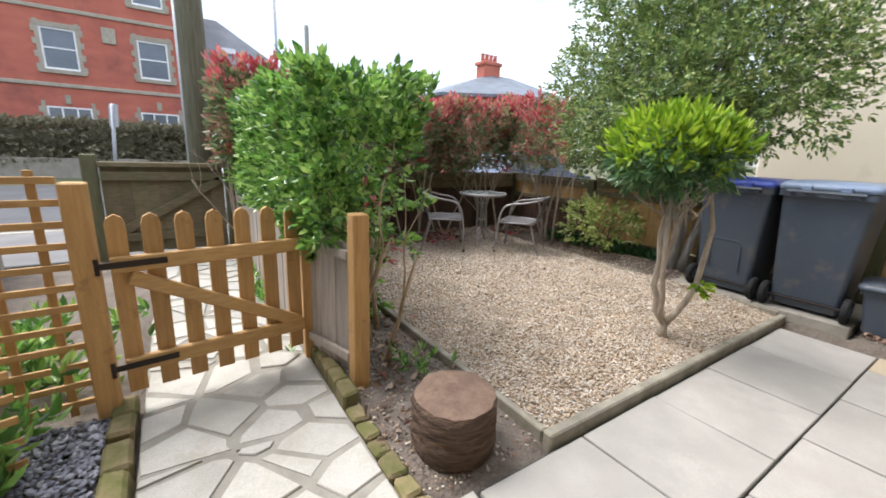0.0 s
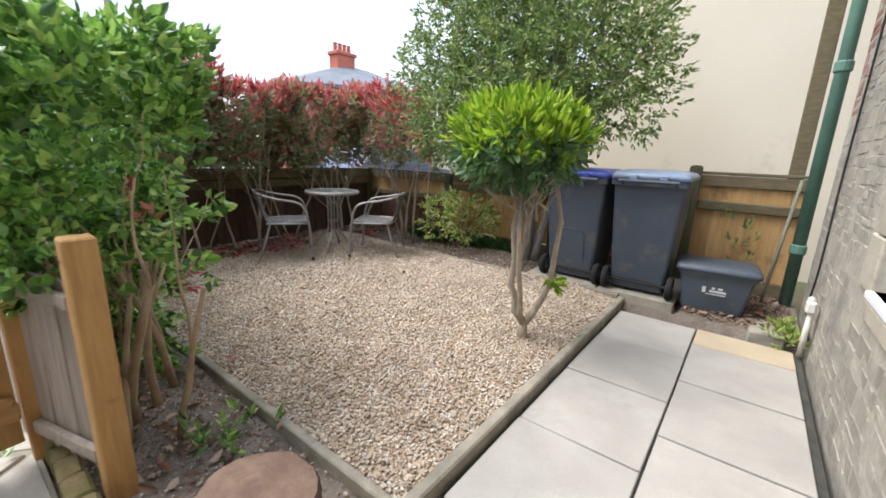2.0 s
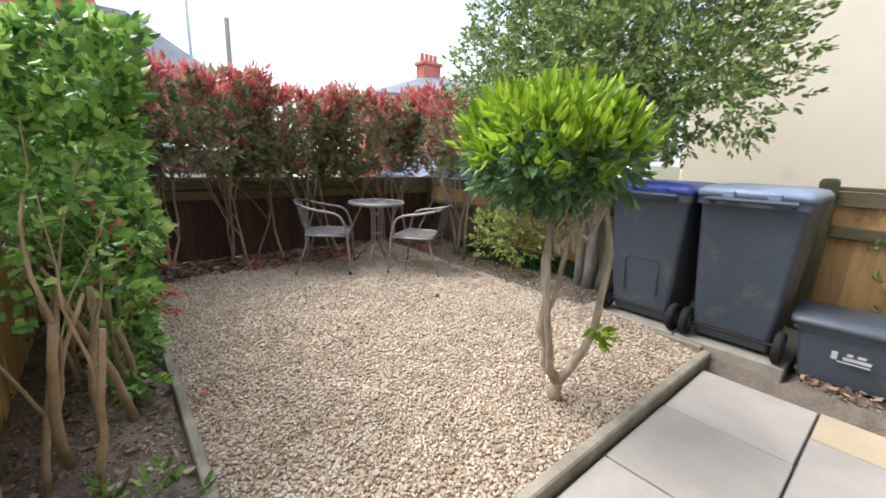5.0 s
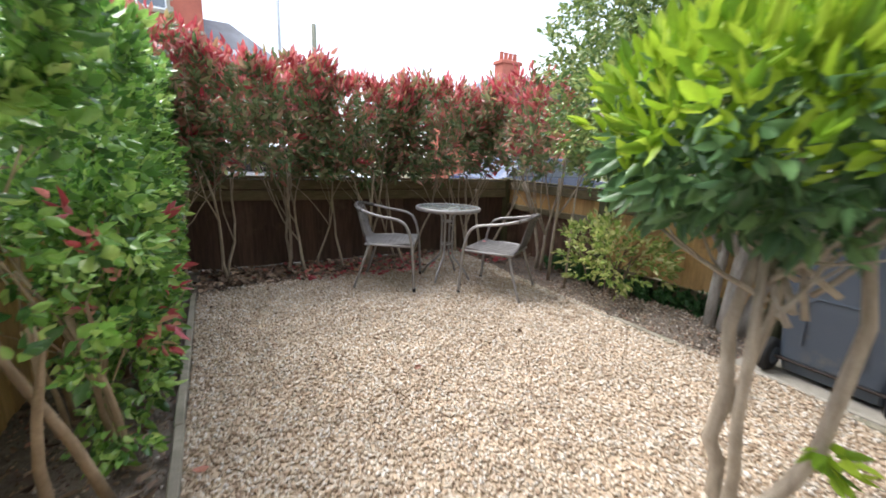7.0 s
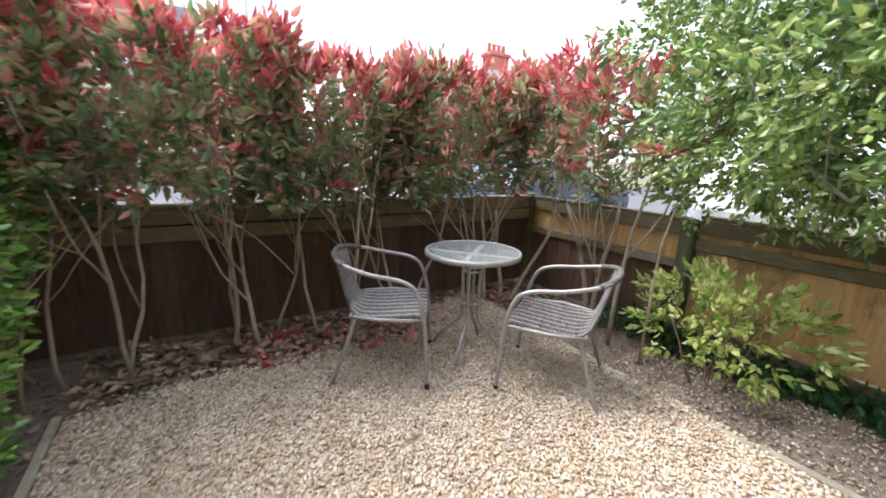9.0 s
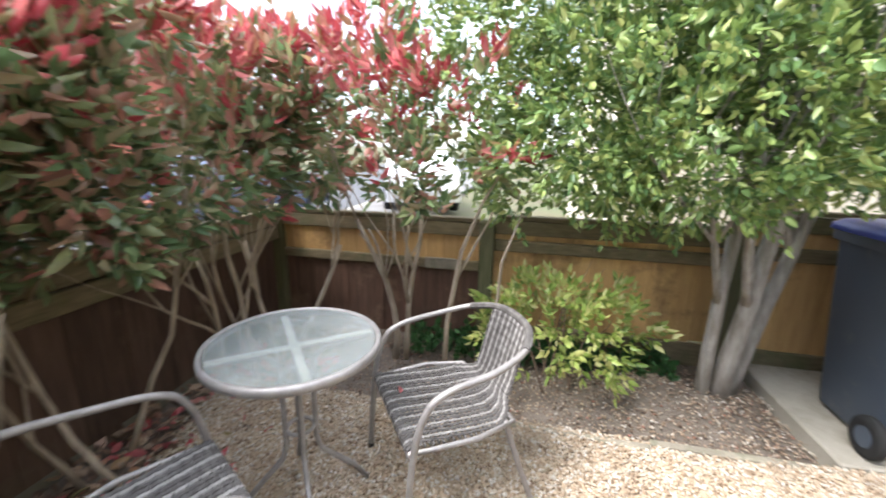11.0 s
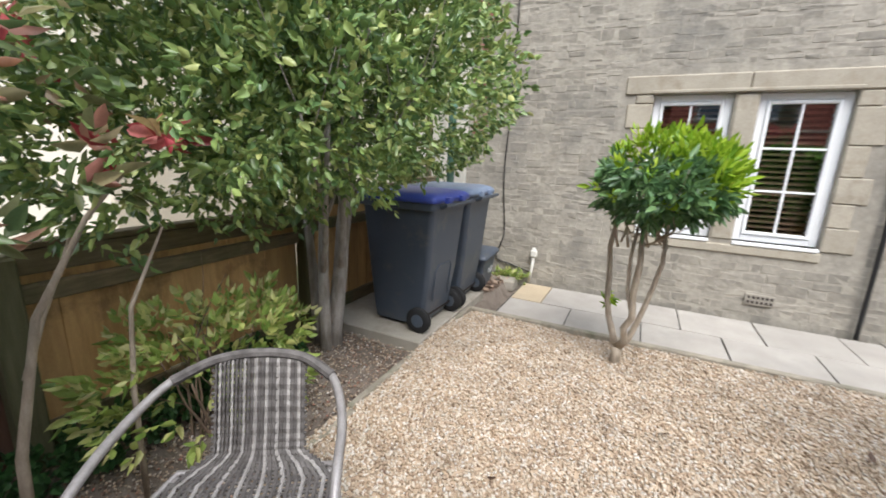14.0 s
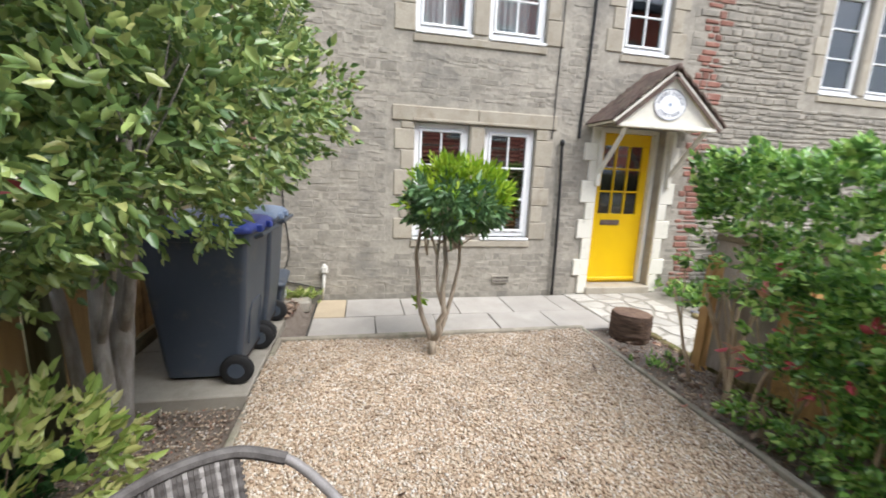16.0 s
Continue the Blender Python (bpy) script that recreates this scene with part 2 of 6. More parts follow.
M["fence_dk"] = mat("fence_board_dark", (0.11, 0.066, 0.05), (0.07, 0.042, 0.033), 0.85, 4, 50, 0.4, (10, 10, 1.0), rand=0.2, dirt=(0.12, 0.085, 0.06), dirt_scale=4, dirt_amt=0.2)
M["fence_gr"] = mat("weathered_fence_board", (0.42, 0.36, 0.31), (0.31, 0.265, 0.225), 0.9, 4, 50, 0.4, (12, 12, 1.0), rand=0.12)
M["rail_gr"] = mat("weathered_rail", (0.21, 0.165, 0.10), (0.14, 0.115, 0.07), 0.9, 5, 60, 0.4, (2, 2, 12), rand=0.15, dirt=(0.11, 0.12, 0.06), dirt_scale=5)
M["post_gn"] = mat("green_weathered_post", (0.15, 0.14, 0.08), (0.10, 0.105, 0.055), 0.9, 5, 60, 0.4, (10, 10, 1.2))
M["iron"] = mat("black_iron", (0.035, 0.03, 0.028), (0.05, 0.035, 0.03), 0.6, 20, 200, 0.2, metal=0.6)
M["bark"] = mat("pale_bark", (0.46, 0.385, 0.30), (0.29, 0.235, 0.18), 0.9, 9, 80, 0.7, (3, 3, 1), dist=0.006)
M["bark_gr"] = mat("grey_bark", (0.46, 0.42, 0.38), (0.27, 0.24, 0.205), 0.9, 8, 70, 0.9, (4, 4, 1), dist=0.01)
M["twig"] = mat("twig", (0.24, 0.17, 0.12), (0.15, 0.105, 0.08), 0.9, 10, 90, 0.4)
M["stem"] = mat("hedge_stem", (0.47, 0.36, 0.245), (0.30, 0.22, 0.145), 0.9, 10, 90, 0.5)
M["stump_side"] = mat("stump_bark", (0.19, 0.12, 0.08), (0.085, 0.052, 0.038), 0.95, 7, 30, 1.0, (1.5, 1.5, 9), dist=0.025)
M["stump_top"] = mat("stump_cut", (0.20, 0.13, 0.09), (0.12, 0.075, 0.055), 0.9, 9, 90, 0.6, dirt=(0.10, 0.06, 0.045), dirt_scale=16)
M["bin"] = mat("bin_plastic", (0.054, 0.070, 0.096), (0.068, 0.084, 0.110), 0.42, 3, 220, 0.12, spec=0.5, dirt=(0.12, 0.12, 0.115), dirt_scale=5, dirt_amt=0.25)
M["lid_blue"] = mat("blue_lid_plastic", (0.05, 0.08, 0.40), (0.07, 0.11, 0.46), 0.4, 4, 200, 0.1, spec=0.5)
M["lid_grey"] = mat("faded_lid_plastic", (0.26, 0.33, 0.46), (0.20, 0.26, 0.38), 0.4, 4, 200, 0.1, spec=0.5)
M["rubber"] = mat("black_rubber", (0.018, 0.018, 0.019), rough=0.8, bump=0.2)
M["white_ink"] = mat("white_print", (0.75, 0.76, 0.78), rough=0.5, bump=0)
M["alu"] = mat("grey_tube", (0.36, 0.335, 0.325), (0.27, 0.25, 0.24), 0.45, 20, 200, 0.1, metal=0.35)
M["wicker"] = mat("grey_wicker", (0.125, 0.114, 0.108), (0.065, 0.058, 0.055), 0.7, 30, 220, 0.4, isl=0.3)
M["wicker_pale"] = mat("pale_worn_wicker", (0.34, 0.32, 0.305), (0.22, 0.205, 0.195), 0.65, 30, 220, 0.4, isl=0.25)
M["tglass"] = mat("dirty_table_glass", (0.50, 0.53, 0.52), (0.36, 0.40, 0.39), 0.22, 9, 60, 0.15, spec=0.7, dirt=(0.26, 0.30, 0.28), dirt_scale=7, dirt_amt=0.4, transl=0.25)
_n, _l = M["tglass"].node_tree.nodes, M["tglass"].node_tree.links
_src = _n["Material Output"].inputs["Surface"].links[0].from_socket
_tr, _mx = _n.new("ShaderNodeBsdfTransparent"), _n.new("ShaderNodeMixShader")
_mx.inputs[0].default_value = 0.6
_l.new(_src, _mx.inputs[1])
_l.new(_tr.outputs[0], _mx.inputs[2])
_l.new(_mx.outputs[0], _n["Material Output"].inputs["Surface"])
M["stone"] = mat("wall_stone", (0.375, 0.342, 0.288), (0.275, 0.252, 0.215), 0.95, 9.0, 30, 0.6, rand=0.13, isl=0.17, dirt=(0.205, 0.192, 0.170), dirt_scale=2.6, dirt_amt=0.42, dist=0.010)
M["wallmortar"] = mat("lime_mortar", (0.40, 0.365, 0.308), (0.295, 0.27, 0.228), 0.95, 6.0, 30, 0.6, dirt=(0.205, 0.192, 0.170), dirt_scale=2.6, dirt_amt=0.42, dist=0.010)
M["ashlar"] = mat("dressed_limestone", (0.415, 0.373, 0.303), (0.349, 0.311, 0.249), 0.9, 5, 90, 0.5, rand=0.08, dirt=(0.274, 0.232, 0.174), dirt_scale=6, dirt_amt=0.35)
M["redbrick"] = mat("red_brick", (0.34, 0.17, 0.13), (0.27, 0.12, 0.09), 0.9, 12, 120, 0.5, rand=0.25, isl=0.25, dirt=(0.42, 0.33, 0.29), dirt_scale=5, dirt_amt=0.2)
M["brickwall"] = mat("far_brick", (0.52, 0.165, 0.115), (0.44, 0.135, 0.095), 0.9, 1.2, 26, 0.4, (1, 1, 2.5), dirt=(0.300, 0.100, 0.080), dirt_scale=0.8)
M["upvc"] = mat("white_upvc", (0.86, 0.87, 0.88), (0.82, 0.83, 0.84), 0.35, 6, 200, 0.02)
M["white_paint"] = mat("cream_white_paint", (0.78, 0.75, 0.66), (0.70, 0.67, 0.58), 0.6, 6, 120, 0.25, dirt=(0.50, 0.47, 0.40), dirt_scale=7, dirt_amt=0.2)
M["yellow"] = mat("yellow_door_paint", (0.83, 0.53, 0.006), (0.78, 0.48, 0.006), 0.4, 3, 90, 0.08)
# near-black base colour puts the shade of unlit rooms and vent slots into the surface
M["unlit_shade"] = mat("painted_shade", (0.05, 0.04, 0.035), rough=0.9, bump=0)
M["blind"] = mat("brown_blind", (0.16, 0.085, 0.055), (0.11, 0.06, 0.04), 0.7, 8, 80, 0.1, rand=0.15)
M["curtain"] = mat("net_curtain", (0.62, 0.64, 0.68), (0.5, 0.52, 0.56), 0.9, 6, 120, 0.2)
M["glass"] = glass_mat("window_glass")
M["tile"] = mat("clay_tile", (0.13, 0.085, 0.07), (0.08, 0.055, 0.048), 0.9, 9, 90, 0.6, rand=0.3, dirt=(0.16, 0.14, 0.10), dirt_scale=10)
M["slate"] = mat("roof_slate", (0.155, 0.175, 0.205), (0.115, 0.13, 0.155), 0.6, 1.4, 14, 0.35, (1, 1, 1))
M["gpipe"] = mat("green_downpipe", (0.128, 0.255, 0.195), (0.098, 0.195, 0.150), 0.55, 5, 120, 0.15, dirt=(0.210, 0.255, 0.210), dirt_scale=6, dirt_amt=0.3)
M["bpipe"] = mat("black_pipe", (0.02, 0.02, 0.021), rough=0.5, bump=0.1)
M["wpipe"] = mat("white_plastic", (0.70, 0.69, 0.64), (0.62, 0.60, 0.54), 0.5, 8, 120, 0.1)
M["cream"] = mat("cream_render", (0.79, 0.72, 0.60), (0.755, 0.685, 0.565), 0.9, 1.2, 120, 0.15, dirt=(0.548, 0.490, 0.390), dirt_scale=0.8, dirt_amt=0.2)
M["tarmac"] = mat("tarmac", (0.10, 0.10, 0.105), (0.075, 0.075, 0.08), 0.9, 1, 120, 0.4)
M["pave"] = mat("pavement_tarmac", (0.19, 0.18, 0.175), (0.14, 0.135, 0.13), 0.9, 2, 120, 0.4)
M["grass"] = mat("rough_ground", (0.09, 0.11, 0.045), (0.12, 0.095, 0.06), 0.95, 0.4, 8, 0.6)
M["polewood"] = mat("pole_wood", (0.25, 0.245, 0.19), (0.165, 0.17, 0.125), 0.9, 4, 40, 0.5, (8, 8, 0.8))
M["galv"] = mat("galvanised_steel", (0.42, 0.44, 0.46), (0.34, 0.36, 0.38), 0.5, 6, 90, 0.1, metal=0.4)
M["carw"] = mat("white_car_paint", (0.72, 0.74, 0.78), rough=0.25, bump=0, spec=0.6)
M["carb"] = mat("dark_car_paint", (0.05, 0.07, 0.13), rough=0.25, bump=0, spec=0.6)
M["carglass"] = mat("car_glass", (0.02, 0.024, 0.028), rough=0.08, bump=0, spec=0.8)
M["slatechip"] = mat("slate_chips", (0.2, 0.2, 0.24), rough=0.8, ramp=[(0, (0.12, 0.12, 0.15)), (0.5, (0.24, 0.245, 0.29)), (1, (0.36, 0.36, 0.40))])
M["leaf_hedge"] = mat("hedge_leaf", (0.1, 0.2, 0.05), rough=0.28, bump=0.05, transl=0.3, spec=0.65, ramp=[(0, (0.05, 0.13, 0.035)), (0.3, (0.13, 0.29, 0.06)), (0.7, (0.31, 0.56, 0.12)), (1, (0.54, 0.73, 0.21))])
M["leaf_green"] = mat("photinia_green_leaf", (0.1, 0.2, 0.05), rough=0.36, bump=0.05, transl=0.45, spec=0.55, ramp=[(0, (0.12, 0.20, 0.085)), (0.35, (0.19, 0.26, 0.115)), (0.6, (0.31, 0.33, 0.16)), (0.8, (0.42, 0.28, 0.19)), (1, (0.55, 0.22, 0.18))])
M["leaf_red"] = mat("photinia_red_leaf", (0.3, 0.05, 0.05), rough=0.34, bump=0.05, transl=0.45, spec=0.55, ramp=[(0, (0.40, 0.06, 0.075)), (0.4, (0.64, 0.12, 0.14)), (0.7, (0.76, 0.28, 0.27)), (0.88, (0.56, 0.31, 0.18)), (1, (0.36, 0.31, 0.14))])
M["leaf_tree"] = mat("tree_leaf", (0.1, 0.2, 0.05), rough=0.34, bump=0.05, transl=0.28, spec=0.6, ramp=[(0, (0.10, 0.19, 0.07)), (0.5, (0.23, 0.34, 0.10)), (0.85, (0.37, 0.47, 0.15)), (1, (0.56, 0.58, 0.22))])
M["leaf_lime"] = mat("lime_new_leaf", (0.3, 0.45, 0.05), rough=0.4, bump=0.05, transl=0.4, spec=0.4, ramp=[(0, (0.17, 0.33, 0.028)), (0.5, (0.33, 0.51, 0.035)), (1, (0.54, 0.69, 0.075))])
M["leaf_dark"] = mat("glossy_dark_leaf", (0.05, 0.12, 0.04), rough=0.33, bump=0.05, transl=0.35, spec=0.6, ramp=[(0, (0.07, 0.15, 0.065)), (0.5, (0.13, 0.25, 0.10)), (1, (0.22, 0.37, 0.14))])
M["leaf_bush"] = mat("bush_leaf", (0.2, 0.3, 0.06), rough=0.38, bump=0.05, transl=0.45, spec=0.55, ramp=[(0, (0.20, 0.32, 0.07)), (0.5, (0.42, 0.53, 0.14)), (0.85, (0.66, 0.66, 0.26)), (1, (0.72, 0.70, 0.36))])
M["ivy"] = mat("ivy_leaf", (0.05, 0.13, 0.04), rough=0.5, bump=0.05, transl=0.2, ramp=[(0, (0.03, 0.09, 0.03)), (1, (0.08, 0.19, 0.06))])
M["far_leaf"] = mat("far_hedge_leaf", (0.1, 0.11, 0.06), rough=0.8, bump=0, transl=0.2, ramp=[(0, (0.16, 0.15, 0.10)), (0.6, (0.27, 0.25, 0.16)), (1, (0.38, 0.34, 0.23))])
M["farglass"] = mat("far_window_glass", (0.16, 0.19, 0.23), (0.11, 0.13, 0.16), 0.1, 0.8, 40, 0, spec=0.9)

# ---- large structure ----
WALL_Y = 0.62        # face of the cottage
SIDE_X = -1.78       # fence towards the cream house
ROAD_Y = -4.88       # fence towards the road
R = random.Random(7)


def sheet(x0, x1, y0, y1, z, step, amp, sc=3.0):
    g = Geo()
    nx, ny = max(2, int((x1 - x0) / step)), max(2, int((y1 - y0) / step))
    for j in range(ny + 1):
        for i in range(nx + 1):
            x, y = x0 + (x1 - x0) * i / nx, y0 + (y1 - y0) * j / ny
            g.v.append((x, y, z + amp * (noise.noise((x * sc, y * sc, 1.7)) + 0.5 * noise.noise((x * sc * 3, y * sc * 3, 4.1)))))
    g.f = [(j * (nx + 1) + i, j * (nx + 1) + i + 1, (j + 1) * (nx + 1) + i + 1, (j + 1) * (nx + 1) + i) for j in range(ny) for i in range(nx)]
    return g


g = Geo()
g.add([(-600, -600, -0.16), (600, -600, -0.16), (600, 600, -0.16), (-600, 600, -0.16)], [(0, 1, 2, 3)])
solid("ground", g, M["grass"], "rough grassy ground reaching to the horizon", "ground", "structure")
def mound(x, y):
    return 0.085 * math.exp(-((x + 1.28) / 0.30) ** 2 - ((y + 2.10) / 0.55) ** 2)


g = sheet(-1.80, 4.6, -4.84, 0.6, -0.005, 0.06, 0.018)
g.v = [(x, y, -0.06 if (-0.72 < x < 4.0 and -0.56 < y) or (2.66 < x < 3.46) else (-0.05 if (-0.8 < x < 1.96 and -4.2 < y < -0.6) else z)) for x, y, z in g.v]
g.v = [(x, y, z + (mound(x, y) if x < -0.84 and y < -1.52 else 0)) for x, y, z in g.v]
g.v = [(x, y, z + 0.05 if x < -0.74 and y > -0.16 else z) for x, y, z in g.v]
solid("soil_bed", g, M["soil"], "dark bare soil of the garden beds", "soil", "structure", True)
g = Geo().box(-60, -6.9, -0.3, 60, -5.05, -0.02, 0.01)
solid("pavement", g, M["pave"], "grey tarmac pavement beside the road", "pavement", "structure")
g = Geo().box(-60, -7.05, -0.3, 60, -6.905, -0.01, 0.015)
solid("kerb", g, M["conc"], "pale concrete kerb along the road", "kerb", "structure")
g = Geo().box(-90, -15.5, -0.4, 90, -7.055, -0.12, 0.0)
solid("road", g, M["tarmac"], "grey tarmac road beyond the fence", "road", "structure")

# cottage wall with its openings: (x0, x1, z0, z1)
OPEN = [(0.44, 1.07, 0.72, 2.0), (1.25, 1.87, 0.72, 2.0), (0.42, 1.05, 2.93, 4.1), (1.23, 1.90, 2.93, 4.1), (2.86, 3.49, 2.95, 4.1),
        (2.72, 3.62, -0.05, 2.1), (5.85, 6.5, 2.72, 4.0), (6.66, 7.3, 2.72, 4.0)]
X0, X1, ZT = -1.42, 9.0, 5.4


def pierced(x0, x1, z0, z1, y0, y1, holes):
    g = Geo()
    xs = sorted({x0, x1, *[min(max(h[i], x0), x1) for h in holes for i in (0, 1)]})
    zs = sorted({z0, z1, *[min(max(h[i], z0), z1) for h in holes for i in (2, 3)]})

    def hole(i, k):
        if not (0 <= i < len(xs) - 1 and 0 <= k < len(zs) - 1):
            return None
        cx, cz = (xs[i] + xs[i + 1]) / 2, (zs[k] + zs[k + 1]) / 2
        return any(h[0] < cx < h[1] and h[2] < cz < h[3] for h in holes)
    for i in range(len(xs) - 1):
        for k in range(len(zs) - 1):
            if hole(i, k):
                continue
            a, b, c, d = xs[i], xs[i + 1], zs[k], zs[k + 1]
            g.add([(a, y0, c), (b, y0, c), (b, y0, d), (a, y0, d)], [(0, 1, 2, 3)])
            g.add([(a, y1, c), (b, y1, c), (b, y1, d), (a, y1, d)], [(3, 2, 1, 0)])
            for di, dk, p, q in ((-1, 0, (a, c), (a, d)), (1, 0, (b, d), (b, c)), (0, -1, (b, c), (a, c)), (0, 1, (a, d), (b, d))):
                n = hole(i + di, k + dk)
                if n or n is None:
                    g.add([(p[0], y0, p[1]), (q[0], y0, q[1]), (q[0], y1, q[1]), (p[0], y1, p[1])], [(0, 1, 2, 3)])
    return g


wall_house = solid("wall_house", pierced(X0, X1, -0.3, ZT, WALL_Y, WALL_Y + 0.45, OPEN), M["wallmortar"],
                   "weathered grey limewashed stone cottage wall", "wall", "structure")
# closing walls, floor and ceiling of the rooms behind the openings, coloured dark as shade
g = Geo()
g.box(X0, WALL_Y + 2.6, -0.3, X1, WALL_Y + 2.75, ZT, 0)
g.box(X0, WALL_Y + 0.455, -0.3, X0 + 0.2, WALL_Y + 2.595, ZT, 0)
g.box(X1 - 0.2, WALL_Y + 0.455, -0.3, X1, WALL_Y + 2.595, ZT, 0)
solid("wall_inside", g, M["unlit_shade"], "inner walls behind the cottage windows, coloured dark as unlit room shade", "wall", "structure")
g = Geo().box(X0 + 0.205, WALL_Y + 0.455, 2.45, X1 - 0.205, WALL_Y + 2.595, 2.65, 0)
solid("ceiling", g, M["unlit_shade"], "ceiling between the cottage storeys, coloured dark as unlit room shade", "ceiling", "structure")
g = Geo()
g.add([(X0 - 0.2, WALL_Y - 0.3, ZT + 0.004), (X1, WALL_Y - 0.3, ZT + 0.004), (X1, WALL_Y + 3, ZT + 2.6), (X0 - 0.2, WALL_Y + 3, ZT + 2.6),
       (X0 - 0.2, WALL_Y - 0.3, ZT + 0.1), (X1, WALL_Y - 0.3, ZT + 0.1), (X1, WALL_Y + 3, ZT + 2.7), (X0 - 0.2, WALL_Y + 3, ZT + 2.7)],
      [(3, 2, 1, 0), (4, 5, 6, 7), (0, 1, 5, 4), (1, 2, 6, 5), (2, 3, 7, 6), (3, 0, 4, 7)])
solid("roof", g, M["slate"], "slate roof of the stone cottage", "roof", "structure")

# cream neighbour house
g = Geo().box(-9.5, -1.95, -0.2, -3.6, 12.6, 7.2, 0.02)
cream = thing("cream_house", "cream rendered gable wall of the neighbouring house", "house", pose(0, 0, 0))
part("wall", g, M["cream"], cream)
g = Geo()
for s in (-1, 1):
    g.add([(-9.7, 5.3 + s * 7.5, 7.0), (-3.45, 5.3 + s * 7.5, 7.0), (-3.45, 5.3, 9.6), (-9.7, 5.3, 9.6),
           (-9.7, 5.3 + s * 7.5, 7.22), (-3.45, 5.3 + s * 7.5, 7.22), (-3.45, 5.3, 9.82), (-9.7, 5.3, 9.82)],
          [(0, 1, 2, 3), (4, 5, 6, 7), (0, 1, 5, 4), (1, 2, 6, 5), (2, 3, 7, 6), (3, 0, 4, 7)])
part("roof", g, M["slate"], cream)


# ---- side fence ----
def boards(parent, m, w, x_list, z0, z1, th, name="board", rng=R, tilt=0.0, y0=0.0):
    """Upright boards along local x; alike boards share a mesh."""
    w = (x_list[1] - x_list[0]) + 0.010 if len(x_list) > 1 else w
    metas = [Geo().box(-w / 2, 0, 0, w / 2, th, 1.0, 0.003, None, 0.002, rng).mesh(name) for _ in range(3)]
    for n_, x in enumerate(x_list):
        b = part(name, rng.choice(metas), m, parent)
        b.matrix_basis = pose(x, y0 + 0.006 * (n_ % 2) + rng.uniform(0, 0.002), z0 + rng.uniform(-0.006, 0.006), 0, rng.uniform(-tilt, tilt), 0) @ Matrix.Diagonal((1, 1, z1 - z0, 1))


def frange(a, b, s):
    n = int(round((b - a) / s))
    return [a + (i + 0.5) * (b - a) / n for i in range(n)]


FENCE_M = pose(SIDE_X, WALL_Y - 0.06, 0, 0, 0, -90)      # local x runs from the cottage to the road; local +y faces away from it
L_SIDE = WALL_Y - 0.06 - ROAD_Y
fence_side = thing("side_fence", "orange-brown close-boarded timber fence with weathered rails", "fence", FENCE_M)
for xa, xb, top, h_post in ((0.0, 0.81, 1.06, 1.17), (0.91, 2.15, 1.02, 1.0), (2.25, 3.72, 0.90, 0.93), (3.82, L_SIDE, 0.87, 0.0)):
    low = xa > 3.5
    boards(fence_side, M["fence_or"], 0.128, frange(xa, xb, 0.13), 0.57 if low else 0.17, top, 0.014)
    if low:
        boards(fence_side, M["fence_br"], 0.148, frange(xa, xb, 0.15), -0.06, 0.565, 0.014)
        part("rail", Geo().box(xa, 0.018, 0.555, xb, 0.05, 0.625, 0.006), M["rail_gr"], fence_side)
        part("patch_board", Geo().box(3.98, 0.052, 0.555, 4.22, 0.066, 0.64, 0.005), M["kerb"], fence_side, "short pale offcut nailed to the fence")
    else:
        part("rail", Geo().box(xa, 0.018, 0.72 if top < 1.0 else 0.78, xb, 0.062, 0.80 if top < 1.0 else 0.865, 0.008), M["rail_gr"], fence_side)
        part("gravel_board", Geo().box(xa, 0.002, 0.0, xb, 0.036, 0.165, 0.004), M["rail_gr"], fence_side)
    part("rail", Geo().box(xa, 0.018, top - 0.06, xb, 0.05, top + 0.04, 0.006), M["rail_gr"], fence_side)
    part("capping", Geo().box(xa, -0.02, top + 0.044, xb, 0.055, top + 0.072, 0.005), M["rail_gr"], fence_side)
    if h_post:
        xp = xb + 0.05
        p = Geo().box(xp - 0.05, 0.016, -0.1, xp + 0.05, 0.112, h_post, 0.008)
        p.lathe([(0.05, h_post - 0.005), (0.045, h_post + 0.01), (0.02, h_post + 0.015)], 10, Matrix.Translation((xp, 0.06, 0)))
        part("post", p, M["post_gn"], fence_side, "green weathered square post")

# ---- road fence, back gate and path fence ----
fence_road = thing("road_fence", "dark stained close-boarded fence with a pale capping", "fence", pose(2.62, ROAD_Y, 0, 0, 0, 180))
L_ROAD = 2.62 - SIDE_X - 0.03
boards(fence_road, M["fence_dk"], 0.128, frange(0, L_ROAD, 0.13), 0.02, 0.86, 0.014)
part("rail", Geo().box(0, -0.05, 0.70, L_ROAD, -0.004, 0.80, 0.006), M["rail_gr"], fence_road)
part("rail", Geo().box(0, -0.036, 0.78 + 0.03, L_ROAD, -0.003, 0.91, 0.006), M["rail_gr"], fence_road, "paler top rail")
part("capping", Geo().box(0, -0.06, 0.914, L_ROAD, 0.04, 0.94, 0.005), M["rail_gr"], fence_road)
for xp in (0.06, 1.5, 2.95):
    part("post", Geo().box(xp - 0.045, 0.018, -0.1, xp + 0.045, 0.11, 0.9, 0.008), M["fence_dk"], fence_road)

